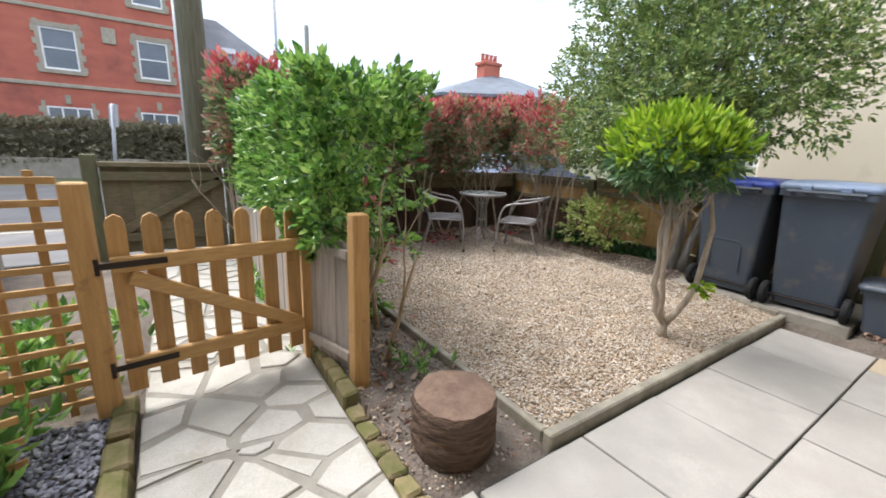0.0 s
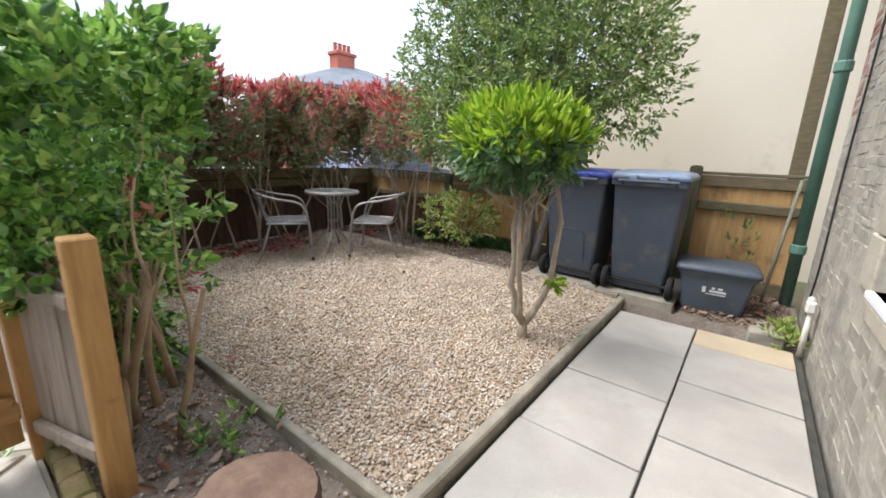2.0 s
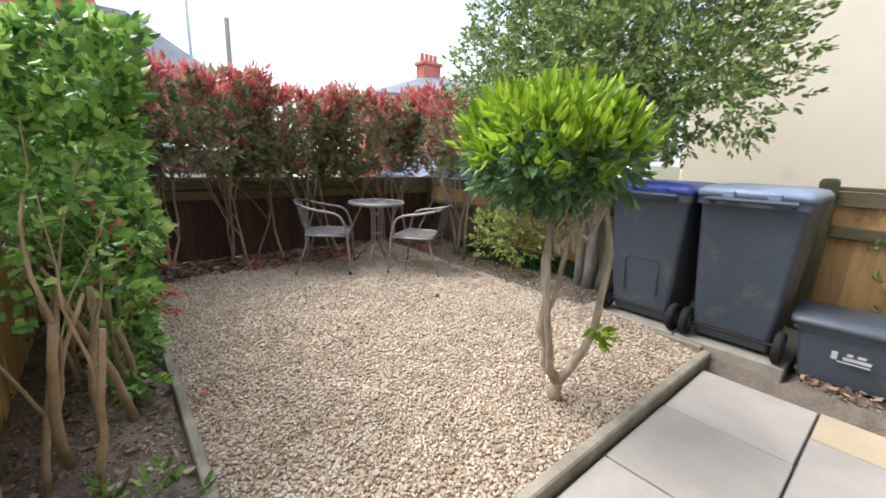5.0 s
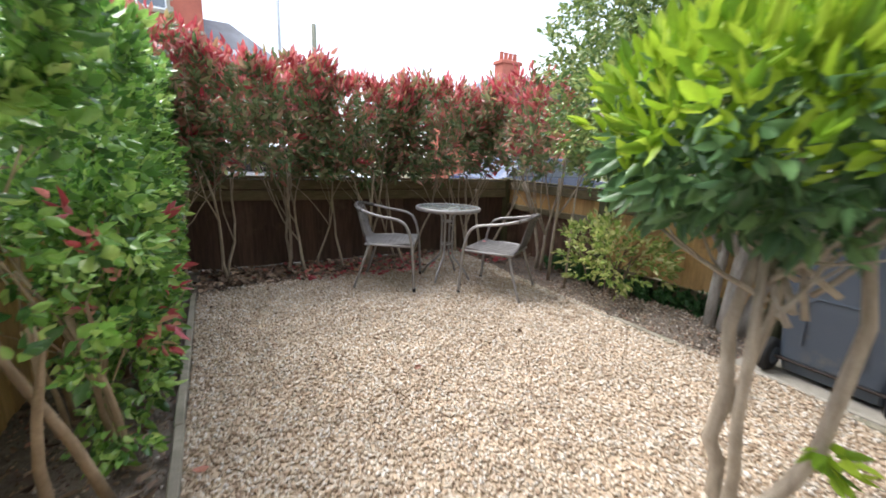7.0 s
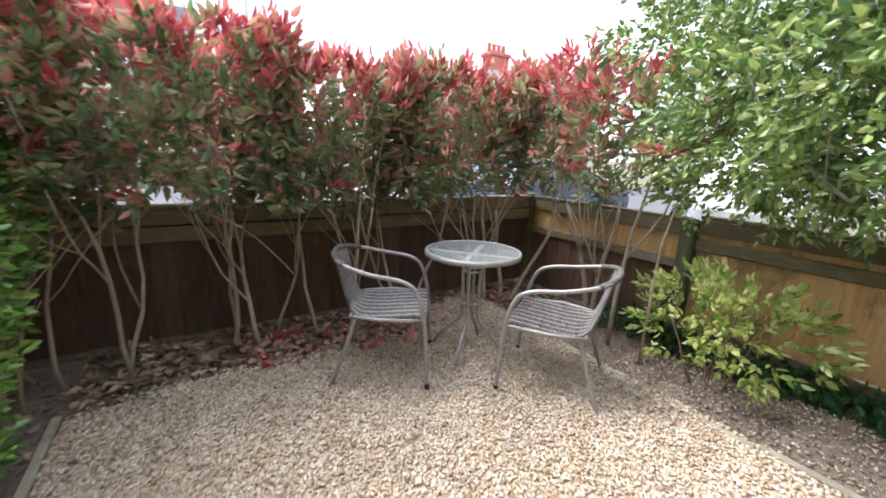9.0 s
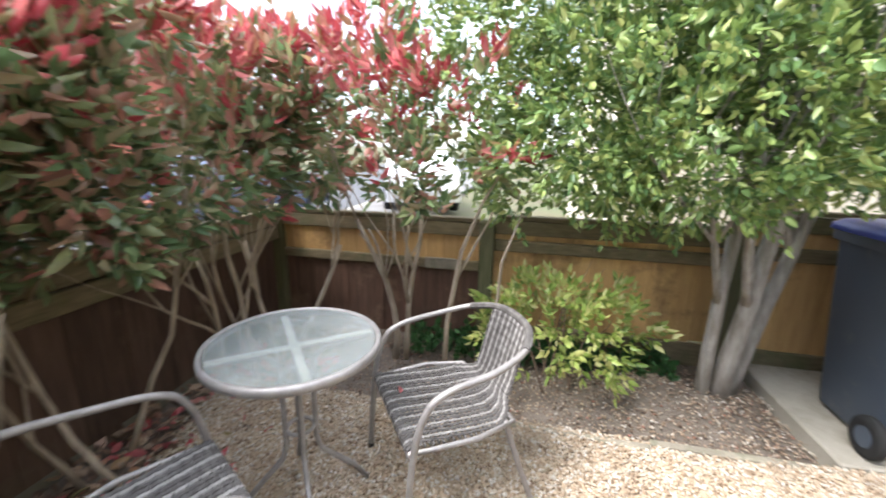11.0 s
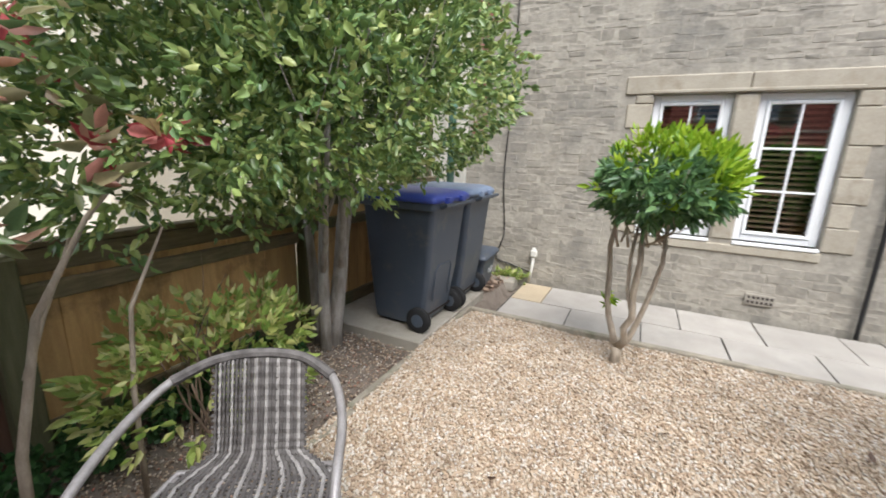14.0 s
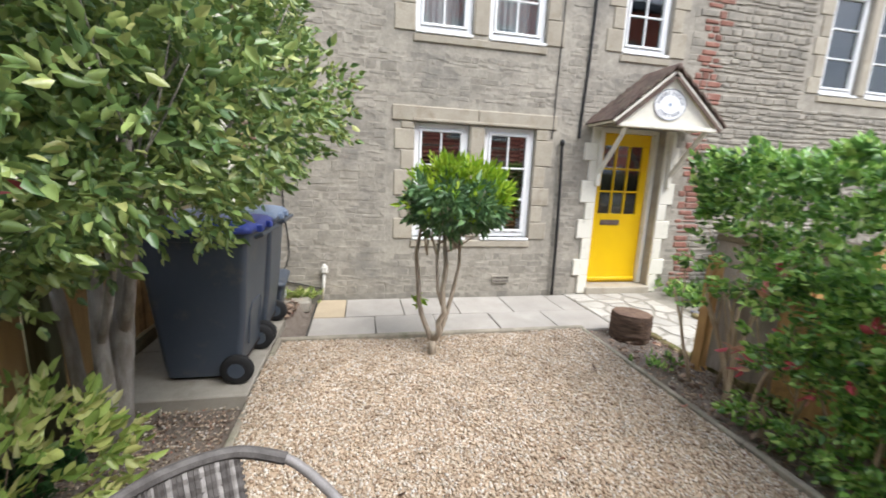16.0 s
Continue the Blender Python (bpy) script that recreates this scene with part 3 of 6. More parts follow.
back_gate = thing("back_gate", "weathered grey-green boarded garden gate, closed", "gate", pose(3.86, ROAD_Y - 0.02, 0.06, 0, 0, 180))
boards(back_gate, M["rail_gr"], 0.118, frange(0, 1.08, 0.12), 0.0, 0.9, 0.018)
for z in (0.12, 0.76):
    part("rail", Geo().box(0, -0.034, z, 1.08, -0.003, z + 0.09, 0.005), M["rail_gr"], back_gate)
part("brace", Geo().box(0, -0.034, -0.045, 1.19, -0.003, 0.045, 0.005, pose(0.03, 0, 0.18, 0, -30, 0)), M["rail_gr"], back_gate)
part("top_bar", Geo().box(-0.02, -0.04, 0.90, 1.10, 0.04, 0.95, 0.006), M["rail_gr"], back_gate)
for x, nm in ((3.94, "gate_post"), (2.70, "gate_post")):
    solid(nm, Geo().box(x - 0.06, ROAD_Y - 0.09, -0.1, x + 0.06, ROAD_Y + 0.03, 1.08, 0.01), M["post_gn"],
          "square weathered green gate post beside the boarded gate", "post", group="back gate posts")
fence_path = thing("path_fence", "low weathered grey boarded fence along the path", "fence", pose(2.66, -1.895, 0, 0, 0, -90))
boards(fence_path, M["fence_gr"], 0.098, frange(0, 2.86, 0.1), 0.052, 0.78, 0.014)
part("rail", Geo().box(0, -0.04, 0.62, 2.86, -0.003, 0.70, 0.005), M["fence_gr"], fence_path)
part("rail", Geo().box(0, -0.04, 0.14, 2.86, -0.003, 0.22, 0.005), M["fence_gr"], fence_path)
part("gravel_board", Geo().box(0, -0.03, -0.08, 2.86, 0.016, 0.055, 0.005), M["conc"], fence_path)
boards(fence_path, M["fence_or"], 0.098, frange(0, 2.86, 0.11), 0.0, 0.74, 0.012, "inner_board", R, 0.0, -0.058)
fence_left = thing("left_fence", "weathered timber boundary fence behind the trellis", "fence", pose(4.66, WALL_Y - 0.02, 0, 0, 0, -90))
boards(fence_left, M["fence_gr"], 0.128, frange(0, 5.5, 0.13), -0.05, 0.95, 0.014)
part("rail", Geo().box(0, -0.04, 0.72, 5.5, -0.003, 0.80, 0.005), M["rail_gr"], fence_left)

solid("post", Geo().box(-1.80, -4.91, -0.1, -1.70, -4.81, 0.96, 0.008), M["post_gn"], "green weathered corner post where two fences meet", "post")

# ---- edging ----
edge = thing("gravel_edging", "weathered grey timber boards edging the gravel", "edging", pose(0, 0, 0), kind="structure")
part("board", Geo().box(-0.80, -0.615, -0.1, 1.985, -0.562, 0.052, 0.008), M["kerb"], edge)
part("board", Geo().box(1.945, -2.3, -0.1, 1.985, -0.619, 0.045, 0.006), M["kerb"], edge)
part("board", Geo().box(1.95, -4.12, -0.1, 1.99, -2.303, 0.045, 0.006), M["kerb"], edge)
part("board", Geo().box(-0.81, -2.3, -0.1, -0.77, -0.619, 0.072, 0.006), M["kerb"], edge)
part("board", Geo().box(-0.02, -1.1, -0.1, 0.02, 1.1, 0.070, 0.006, pose(-0.775, -3.405, 0, 0, 0, -1.0)), M["kerb"], edge)

# ---- concrete pad under the bins ----
g = Geo()
g.box(-1.72, -1.505, -0.08, -0.815, -0.82, 0.084, 0.008)
g.box(-1.72, -0.815, -0.08, -0.82, -0.20, 0.082, 0.008)
solid("bin_pad", g, M["conc"], "dusty pale concrete slabs under the bins", "paving", "structure")
g = Geo().box(-1.02, 0.30, -0.05, -0.66, 0.50, 0.058, 0.01, None, 0.008, R)
solid("loose_slab", g, M["conc"], "half-buried pale stone slab in the soil", "paving")

# ---- porch step, crazy paving bed ----
g = Geo().box(2.412, -0.55, -0.12, 4.0, WALL_Y - 0.005, -0.007, 0.0)
g.box(2.66, -4.85, -0.12, 3.46, -0.555, -0.007, 0.0)
solid("path_bed", g, M["mortar"], "grey mortar bed of the crazy paving path", "path", "structure")
g = Geo().box(-0.62, -0.555, -0.12, 2.408, WALL_Y - 0.03, -0.02, 0.0)
solid("patio_bed", g, M["joint"], "dark gritty bed between the paving slabs", "paving", "structure")
g = Geo().box(2.70, WALL_Y - 0.06, -0.1, 3.64, WALL_Y + 0.46, 0.085, 0.012)
solid("doorstep", g, M["ashlar"], "worn pale stone doorstep below the yellow door", "step", "structure")

# ---- plants ----
def unit(a):
    return a / np.maximum(1e-9, np.linalg.norm(a, axis=-1, keepdims=True))


def wob(p, s, k=0.0):
    """Cheap smooth 3D noise in -1..1 for arrays of points."""
    x, y, z = p[:, 0] * s, p[:, 1] * s, p[:, 2] * s
    return (np.sin(1.7 * x + 2.1 * np.sin(1.3 * y + k) + k) + np.sin(1.9 * y + 2.3 * np.sin(1.1 * z + k)) + np.sin(2.2 * z + 1.8 * np.sin(1.5 * x - k))) / 3


def leaf_mesh(name, rng, pos, dirs, per=7, length=0.06, width=0.4, twig=0.10, spread=1.0, droop=0.0, curl=0.25):
    """Leaves set round short twigs: each leaf is two quads folded along its midrib."""
    n = len(pos)
    k = np.tile(np.arange(per), n)
    p = np.repeat(pos, per, axis=0)
    d = unit(np.repeat(dirs, per, axis=0))
    ref = np.where(np.abs(d[:, 2:3]) > 0.9, np.array([[1.0, 0, 0]]), np.array([[0, 0, 1.0]]))
    u = unit(np.cross(d, ref))
    w = np.cross(d, u)
    az = k * 2.399 + np.repeat(rng.uniform(0, 6.28, n), per) + rng.normal(0, 0.3, n * per)
    rad = u * np.cos(az)[:, None] + w * np.sin(az)[:, None]
    s = (k + 0.5) / per
    base = p + d * (s * twig * rng.uniform(0.7, 1.2, n * per))[:, None]
    op = spread * (1.15 - 0.75 * s) * rng.uniform(0.8, 1.2, n * per)
    ld = unit(d * np.cos(op)[:, None] + rad * np.sin(op)[:, None] + np.array([[0, 0, -droop]]) + rng.normal(0, 0.12, (n * per, 3)))
    side = unit(np.cross(ld, rad + rng.normal(0, 0.25, (n * per, 3))))
    nor = np.cross(side, ld)
    ln = (length * rng.uniform(0.6, 1.2, n * per))[:, None]
    wd = ln * width * 0.5
    tip = base + ld * ln - nor * ln * curl
    l1, l2 = base + ld * ln * 0.33 + side * wd + nor * wd * 0.35, base + ld * ln * 0.70 + side * wd * 0.75 + nor * wd * 0.2 - nor * ln * curl * 0.4
    r1, r2 = base + ld * ln * 0.33 - side * wd + nor * wd * 0.35, base + ld * ln * 0.70 - side * wd * 0.75 + nor * wd * 0.2 - nor * ln * curl * 0.4
    v = np.stack([base, l1, l2, tip, r2, r1], axis=1).reshape(-1, 3)
    o = np.arange(n * per)[:, None] * 6
    f = np.concatenate([o + np.array([[0, 1, 2, 3]]), o + np.array([[0, 3, 4, 5]])], axis=1).reshape(-1, 4)
    me = bpy.data.meshes.new(name)
    me.vertices.add(len(v))
    me.vertices.foreach_set("co", v.astype(np.float32).ravel())
    me.loops.add(f.size)
    me.loops.foreach_set("vertex_index", f.astype(np.int32).ravel())
    me.polygons.add(len(f))
    me.polygons.foreach_set("loop_start", np.arange(0, f.size, 4, dtype=np.int32))
    me.update(calc_edges=True)
    return me


def in_box(rng, n, lo, hi, edge=0.6):
    """Points in a box, crowded towards its faces."""
    u = rng.uniform(-1, 1, (n, 3))
    k = rng.integers(0, 3, n)
    m = rng.random(n) < edge
    sg = np.sign(u[np.arange(n), k])
    u[np.arange(n)[m], k[m]] = sg[m] * (1 - np.abs(rng.normal(0, 0.13, m.sum())))
    lo, hi = np.array(lo), np.array(hi)
    return (lo + hi) / 2 + u * (hi - lo) / 2, u


def in_ball(rng, n, c, r, edge=0.75):
    d = unit(rng.normal(0, 1, (n, 3)))
    t = np.where(rng.random(n) < edge, 1 - np.abs(rng.normal(0, 0.14, n)), rng.random(n) ** 0.5)
    return np.array(c) + d * t[:, None] * np.array(r), d


def branch(g, rng, p, d, length, r, depth, bend=0.25, up=0.15, tips=None, kids=(2, 3), n=6, ang=(0.4, 0.8)):
    """A tapered limb that forks."""
    pts, rad = [Vector(p)], [r]
    d = Vector(d).normalized()
    for i in range(5):
        d = (d + Vector((rng.uniform(-bend, bend), rng.uniform(-bend, bend), rng.uniform(-bend, bend) * 0.5 + up * 0.4))).normalized()
        pts.append(pts[-1] + d * length / 5)
        rad.append(r * (1 - 0.45 * (i + 1) / 5))
    g.tube(pts, rad, n)
    if tips is not None and depth <= 1:
        tips.append(tuple(pts[-1]))
    if depth > 0:
        for _ in range(rng.randint(*kids)):
            i = rng.randint(2, 5)
            q = d.orthogonal().normalized()
            q.rotate(Matrix.Rotation(rng.uniform(0, 6.28), 3, d))
            a = rng.uniform(*ang)
            branch(g, rng, pts[i], d * math.cos(a) + q * math.sin(a), length * rng.uniform(0.55, 0.8), rad[i] * 0.62, depth - 1, bend, up, tips, kids, max(4, n - 1), ang)


def smoothpath(rng, p, d, w):
    """A wavy run of points from p along d."""
    return [(p[0] + d[0] * k / 6 + rng.uniform(-w, w), p[1] + d[1] * k / 6 + rng.uniform(-w, w) * 0.5, p[2] + d[2] * k / 6 + rng.uniform(0, 0.02)) for k in range(7)]


def plant(name, label, category, base, group=""):
    return thing(name, label, category, Matrix.Translation(base), group)


NR = np.random.default_rng(11)


def leaves(name, parent, material, pos, dirs, label="", **kw):
    base = np.array(parent.matrix_basis.translation)
    me = leaf_mesh(name, NR, pos - base, dirs, **kw)
    return part(name, me, material, parent, label)


# tall green hedge beside the path
hedge = plant("hedge", "tall clipped bright green privet hedge with bare stems below", "hedge", (2.32, -2.9, 0))
q, u = in_box(NR, 4800, (2.03, -4.45, 0.45), (2.68, -1.62, 1.60), 0.75)
q[:, :2] += u[:, :2] * (0.07 * wob(q, 4.0))[:, None]
q[:, 2] += 0.06 * wob(q, 6.0, 1.0) * (u[:, 2] > 0.5)
keep = (wob(q, 7.0, 2.0) > -0.55) & ((q[:, 2] > 0.72 + 0.22 * wob(q, 3.0)) | (q[:, 0] > 2.5) & (q[:, 2] > 0.78))
low = (q[:, 1] > -2.2) & (q[:, 0] < 2.45) & (q[:, 2] < 1.25) & (NR.random(len(q)) < 0.8)
q, u = q[keep & ~low], u[keep & ~low]
leaves("foliage", hedge, M["leaf_hedge"], q, u * 1.0 + np.array([[0, 0, 0.3]]) + NR.normal(0, 0.5, q.shape), per=7, length=0.054, width=0.6, twig=0.075, spread=1.15)
q, u = in_box(NR, 1500, (2.04, -4.1, 0.16), (2.32, -2.35, 1.0), 0.6)
keep = (wob(q, 6.0, 4.0) > -0.30) & (q[:, 2] > 0.20 + 0.35 * (q[:, 1] > -2.6) + 0.15 * wob(q, 4.0, 2.0))
leaves("low_foliage", hedge, M["leaf_hedge"], q[keep], u[keep] + np.array([[-0.5, 0, 0.35]]) + NR.normal(0, 0.5, q[keep].shape), per=6, length=0.052, width=0.6, twig=0.08, spread=1.15)
q, u = in_box(NR, 300, (2.06, -2.95, 0.10), (2.27, -2.1, 0.62), 0.6)
keep = wob(q, 8.0, 1.0) > -0.1
leaves("foot_foliage", hedge, M["leaf_hedge"], q[keep], u[keep] + np.array([[-0.5, 0.2, 0.35]]) + NR.normal(0, 0.5, q[keep].shape), per=6, length=0.052, width=0.6, twig=0.08, spread=1.15)
q, u = in_box(NR, 15, (1.98, -2.9, 0.45), (2.16, -2.15, 0.98), 0.9)
leaves("young_foliage", hedge, M["leaf_red"], q, u + np.array([[0, 0, 0.6]]), "dark red young shoots", per=5, length=0.07, width=0.4, twig=0.08)
rr = random.Random(3)
for i in range(30):
    near = i < 7
    y = -1.56 - 0.72 * i / 6 + rr.uniform(-0.05, 0.05) if near else -2.35 - 2.0 * (i - 7) / 22 + rr.uniform(-0.05, 0.05)
    b = (rr.uniform(2.10, 2.42) - 2.32, y + 2.9, -0.02)
    g = Geo()
    branch(g, rr, b, (rr.uniform(-0.02, 0.2) if near else rr.uniform(-0.12, 0.16), rr.uniform(-0.22, 0.2), 1), rr.uniform(0.62, 0.8) if near else rr.uniform(0.5, 0.66), rr.uniform(0.015, 0.024) if near else rr.uniform(0.010, 0.017), 2, 0.18, 0.25, None, (1, 2) if near else (1, 3), 6, (0.2, 0.55))
    part("stem", g, M["stem"], hedge, "bare tan-brown stem", True)

# red photinia along the road fence and round the corner
for i, (cx, cy, wx, wy, top, n) in enumerate(((2.30, -4.60, 0.5, 0.40, 1.93, 1050), (1.35, -4.60, 0.55, 0.40, 1.83, 1300), (0.45, -4.60, 0.55, 0.40, 1.74, 1250), (-0.45, -4.60, 0.55, 0.40, 1.82, 1000),
                                              (-1.25, -4.55, 0.45, 0.40, 1.92, 520), (-1.30, -3.95, 0.38, 0.36, 1.86, 340), (-1.22, -3.40, 0.34, 0.30, 1.74, 150))):
    ph = plant("photinia_bush", "photinia bush with red young leaves above green ones", "shrub", (cx, cy, 0), "photinia hedge")
    top += 0.05
    q, u = in_box(NR, int(n * 1.3), (cx - wx, cy - wy, 0.90), (cx + wx, cy + wy, top), 0.6)
    q[:, 2] += 0.12 * wob(q, 3.1, i) + 0.05 * wob(q, 9.0, i)
    q[:, 1] += 0.10 * wob(q, 2.7, i + 1)
    keep = (wob(q, 6.0, i) > -0.42) & (q[:, 2] > (1.05 if i < 4 else 1.16) + 0.14 * wob(q, 5.0))
    q, u = q[keep], u[keep]
    red = (q[:, 2] > top - (0.11 if i < 4 else 0.15) + 0.13 * NR.normal(0, 1, len(q))) | (NR.random(len(q)) < 0.06)
    up = np.array([[0, 0, 0.9]])
    leaves("green_foliage", ph, M["leaf_green"], q[~red], u[~red] * 0.7 + up * 0.3 + NR.normal(0, 0.55, q[~red].shape), "green and bronze older leaves", per=6, length=0.085, width=0.42, twig=0.10)
    leaves("red_foliage", ph, M["leaf_red"], q[red], u[red] * 0.5 + up * 0.8 + NR.normal(0, 0.45, q[red].shape), "red young leaves", per=6, length=0.085, width=0.38, twig=0.11, spread=0.9)
    rr = random.Random(20 + i)
    for k in range(5 if i < 4 else 3 if i < 5 else 2 if i < 6 else 0):
        g = Geo()
        branch(g, rr, (rr.uniform(-wx, wx) * 0.9, rr.uniform(-0.08, 0.20) if i < 5 else rr.uniform(-wy, wy) * 0.8, -0.03), (rr.uniform(-0.35, 0.35), rr.uniform(-0.2, 0.2), 1), rr.uniform(0.85, 1.1), rr.uniform(0.012, 0.019) if i < 4 else rr.uniform(0.016, 0.024), 2, 0.2, 0.25, None, (2, 3), 7, (0.25, 0.6))
        part("stem", g, M["bark"], ph, "thin pale bare stem", True)

q = np.array([[-0.90, -3.06, 1.36], [-0.87, -3.02, 1.40], [-0.95, -3.10, 1.33], [-0.93, -3.03, 1.38]])
leaves("red_spray", ph, M["leaf_red"], q, np.array([[0.4, 0.3, 0.5]]) + NR.normal(0, 0.4, q.shape), "spray of large red young leaves", per=6, length=0.10, width=0.36, twig=0.08)
part("stem", Geo().tube([(0.02, 0.0, -0.02), (0.03, 0.02, 0.40), (0.08, 0.10, 0.85), (0.18, 0.22, 1.15), (0.30, 0.34, 1.36)], [0.018, 0.016, 0.012, 0.008, 0.004], 8), M["bark"], ph, "thin pale bare stem", True)
part("stem", Geo().tube([(0.055, 0.06, 0.66), (0.00, 0.14, 0.82), (-0.03, 0.24, 1.02), (-0.02, 0.30, 1.22)], [0.011, 0.009, 0.007, 0.004], 7), M["bark"], ph, "thin pale bare stem", True)
part("stem", Geo().tube([(0.10, 0.30, -0.02), (0.10, 0.31, 0.5), (0.12, 0.33, 0.82), (0.20, 0.42, 1.10)], [0.011, 0.010, 0.008, 0.004], 7), M["bark"], ph, "thin pale bare stem", True)

# big evergreen tree by the side fence
tree = plant("tree", "broad evergreen tree with several grey trunks and a dense crown", "tree", (-1.34, -1.79, 0.05))
g, rr, tips = Geo(), random.Random(5), []
for dx, dy, r, lx, ly in ((0.0, 0.0, 0.058, 0.04, 0.03), (-0.05, 0.07, 0.046, -0.05, 0.17), (0.02, -0.09, 0.042, 0.03, -0.05), (-0.10, -0.03, 0.036, -0.12, 0.06)):
    branch(g, rr, (dx, dy, -0.05), (lx, ly, 1), 1.5, r, 3, 0.06, 0.2, tips, (2, 3), 8, (0.35, 0.75))
part("trunk", g, M["bark_gr"], tree, "", True)
P, D = [], []
for c, r, n in (((-1.45, -1.7, 2.35), (0.95, 1.1, 0.85), 3100), ((-1.5, -2.6, 2.3), (0.85, 0.95, 0.9), 1900), ((-1.15, -1.2, 1.85), (0.75, 0.75, 0.55), 720),
                ((-1.15, -2.45, 1.65), (0.7, 0.75, 0.5), 720), ((-1.5, -2.2, 3.2), (0.95, 1.2, 0.7), 1900), ((-1.0, -1.85, 1.75), (0.75, 0.8, 0.45), 720),
                ((-1.45, -3.35, 1.95), (0.5, 0.5, 0.75), 380), ((-1.30, -2.75, 1.32), (0.42, 0.55, 0.38), 520), ((-1.15, -2.15, 1.40), (0.5, 0.5, 0.34), 420),
                ((-1.0, -1.55, 1.55), (0.45, 0.5, 0.36), 300)):
    q, u = in_ball(NR, n, c, r, 0.5 if c[2] > 2.2 else 0.75)
    q += u * (0.12 * wob(q, 4.0))[:, None]
    keep = wob(q, 5.2, 0.7) > -0.30
    P.append(q[keep])
    D.append(u[keep])
P, D = np.concatenate(P), np.concatenate(D)
keep = (P[:, 2] > 1.16 - 0.20 * (P[:, 1] < -1.95) + 0.15 * wob(P, 4.0)) & (P[:, 0] > -2.9)
P, D = P[keep], D[keep]
leaves("crown", tree, M["leaf_tree"], P, D * 0.8 + NR.normal(0, 0.45, P.shape) + np.array([[0, 0, 0.15]]), per=8, length=0.048, width=0.52, twig=0.12, droop=0.1)

# small standard tree in the gravel
small = plant("small_tree", "small clipped tree with twisting pale stems and a lime-topped crown", "tree", (0.43, -0.92, 0))
g = Geo()
g.tube([(0, 0, -0.03), (0.005, 0, 0.06), (0.0, -0.005, 0.13)], [0.042, 0.034, 0.031], 9)
g.tube([(0.0, 0, 0.10), (-0.03, 0.05, 0.19), (-0.075, 0.09, 0.30), (-0.10, 0.12, 0.42), (-0.11, 0.13, 0.6), (-0.13, 0.14, 0.8), (-0.10, 0.10, 1.05)], [0.027, 0.023, 0.021, 0.02, 0.019, 0.017, 0.013], 8)
g.tube([(0.0, 0, 0.12), (0.045, -0.05, 0.20), (0.03, -0.06, 0.29), (0.07, -0.08, 0.38), (0.055, -0.07, 0.55), (0.07, -0.09, 0.75), (0.05, -0.06, 1.02)], [0.026, 0.024, 0.023, 0.022, 0.021, 0.019, 0.014], 8)
g.tube([(0.01, 0, 0.11), (0.07, 0.0, 0.20), (0.11, 0.015, 0.33), (0.155, 0.01, 0.52), (0.20, 0.02, 0.75), (0.19, 0.0, 1.03)], [0.023, 0.02, 0.018, 0.016, 0.014, 0.011], 8)
g.tube([(0.06, -0.075, 0.42), (0.02, -0.05, 0.55), (0.01, -0.02, 0.78), (0.03, 0.0, 1.0)], [0.014, 0.013, 0.012, 0.009], 7)
rr = random.Random(9)
for i in range(16):
    branch(g, rr, (rr.uniform(-0.08, 0.22), rr.uniform(-0.1, 0.12), rr.uniform(0.82, 1.0)), (rr.uniform(-1, 1), rr.uniform(-1, 1), 0.7), rr.uniform(0.25, 0.42), 0.009, 1, 0.2, 0.2, None, (1, 3), 5)
part("trunk", g, M["bark"], small, "", True)
CC = (0.55, -0.99, 1.245)
q, u = in_ball(NR, 430, CC, (0.35, 0.35, 0.215), 0.7)
keep = (q[:, 2] < 1.36) & (wob(q, 8.0) > -0.45)
q, u = q[keep], u[keep]
leaves("crown", small, M["leaf_dark"], q, u * 0.6 + np.array([[0, 0, 0.15]]) + NR.normal(0, 0.65, q.shape), "dark glossy drooping leaves", per=6, length=0.076, width=0.42, twig=0.085, droop=0.3, spread=1.15)
q, u = in_ball(NR, 660, (CC[0], CC[1], CC[2] + 0.03), (0.38, 0.38, 0.23), 0.85)
keep = (q[:, 2] > 1.38 + 0.09 * wob(q, 8.0) - 0.45 * (q[:, 1] - CC[1]) - 0.3 * (q[:, 0] - CC[0])) & (NR.random(len(q)) < 0.75) | (q[:, 0] + 0.4 * q[:, 1] - CC[0] - 0.4 * CC[1] > 0.10) & (q[:, 2] > 1.14) & (NR.random(len(q)) < 0.40) | (NR.random(len(q)) < 0.06)
q, u = q[keep], u[keep]
leaves("new_growth", small, M["leaf_lime"], q, u * 0.6 + np.array([[0, 0, 1.0]]) + NR.normal(0, 0.45, q.shape), "bright lime-green young leaves", per=6, length=0.070, width=0.38, twig=0.09, spread=0.85)
q = np.array([[0.32, -0.79, 0.40], [0.315, -0.785, 0.42], [0.33, -0.80, 0.38], [0.32, -0.79, 0.44]])
leaves("shoot", small, M["leaf_lime"], q, NR.normal(0, 1, q.shape), "green side shoot", per=6, length=0.07, width=0.4, twig=0.06)

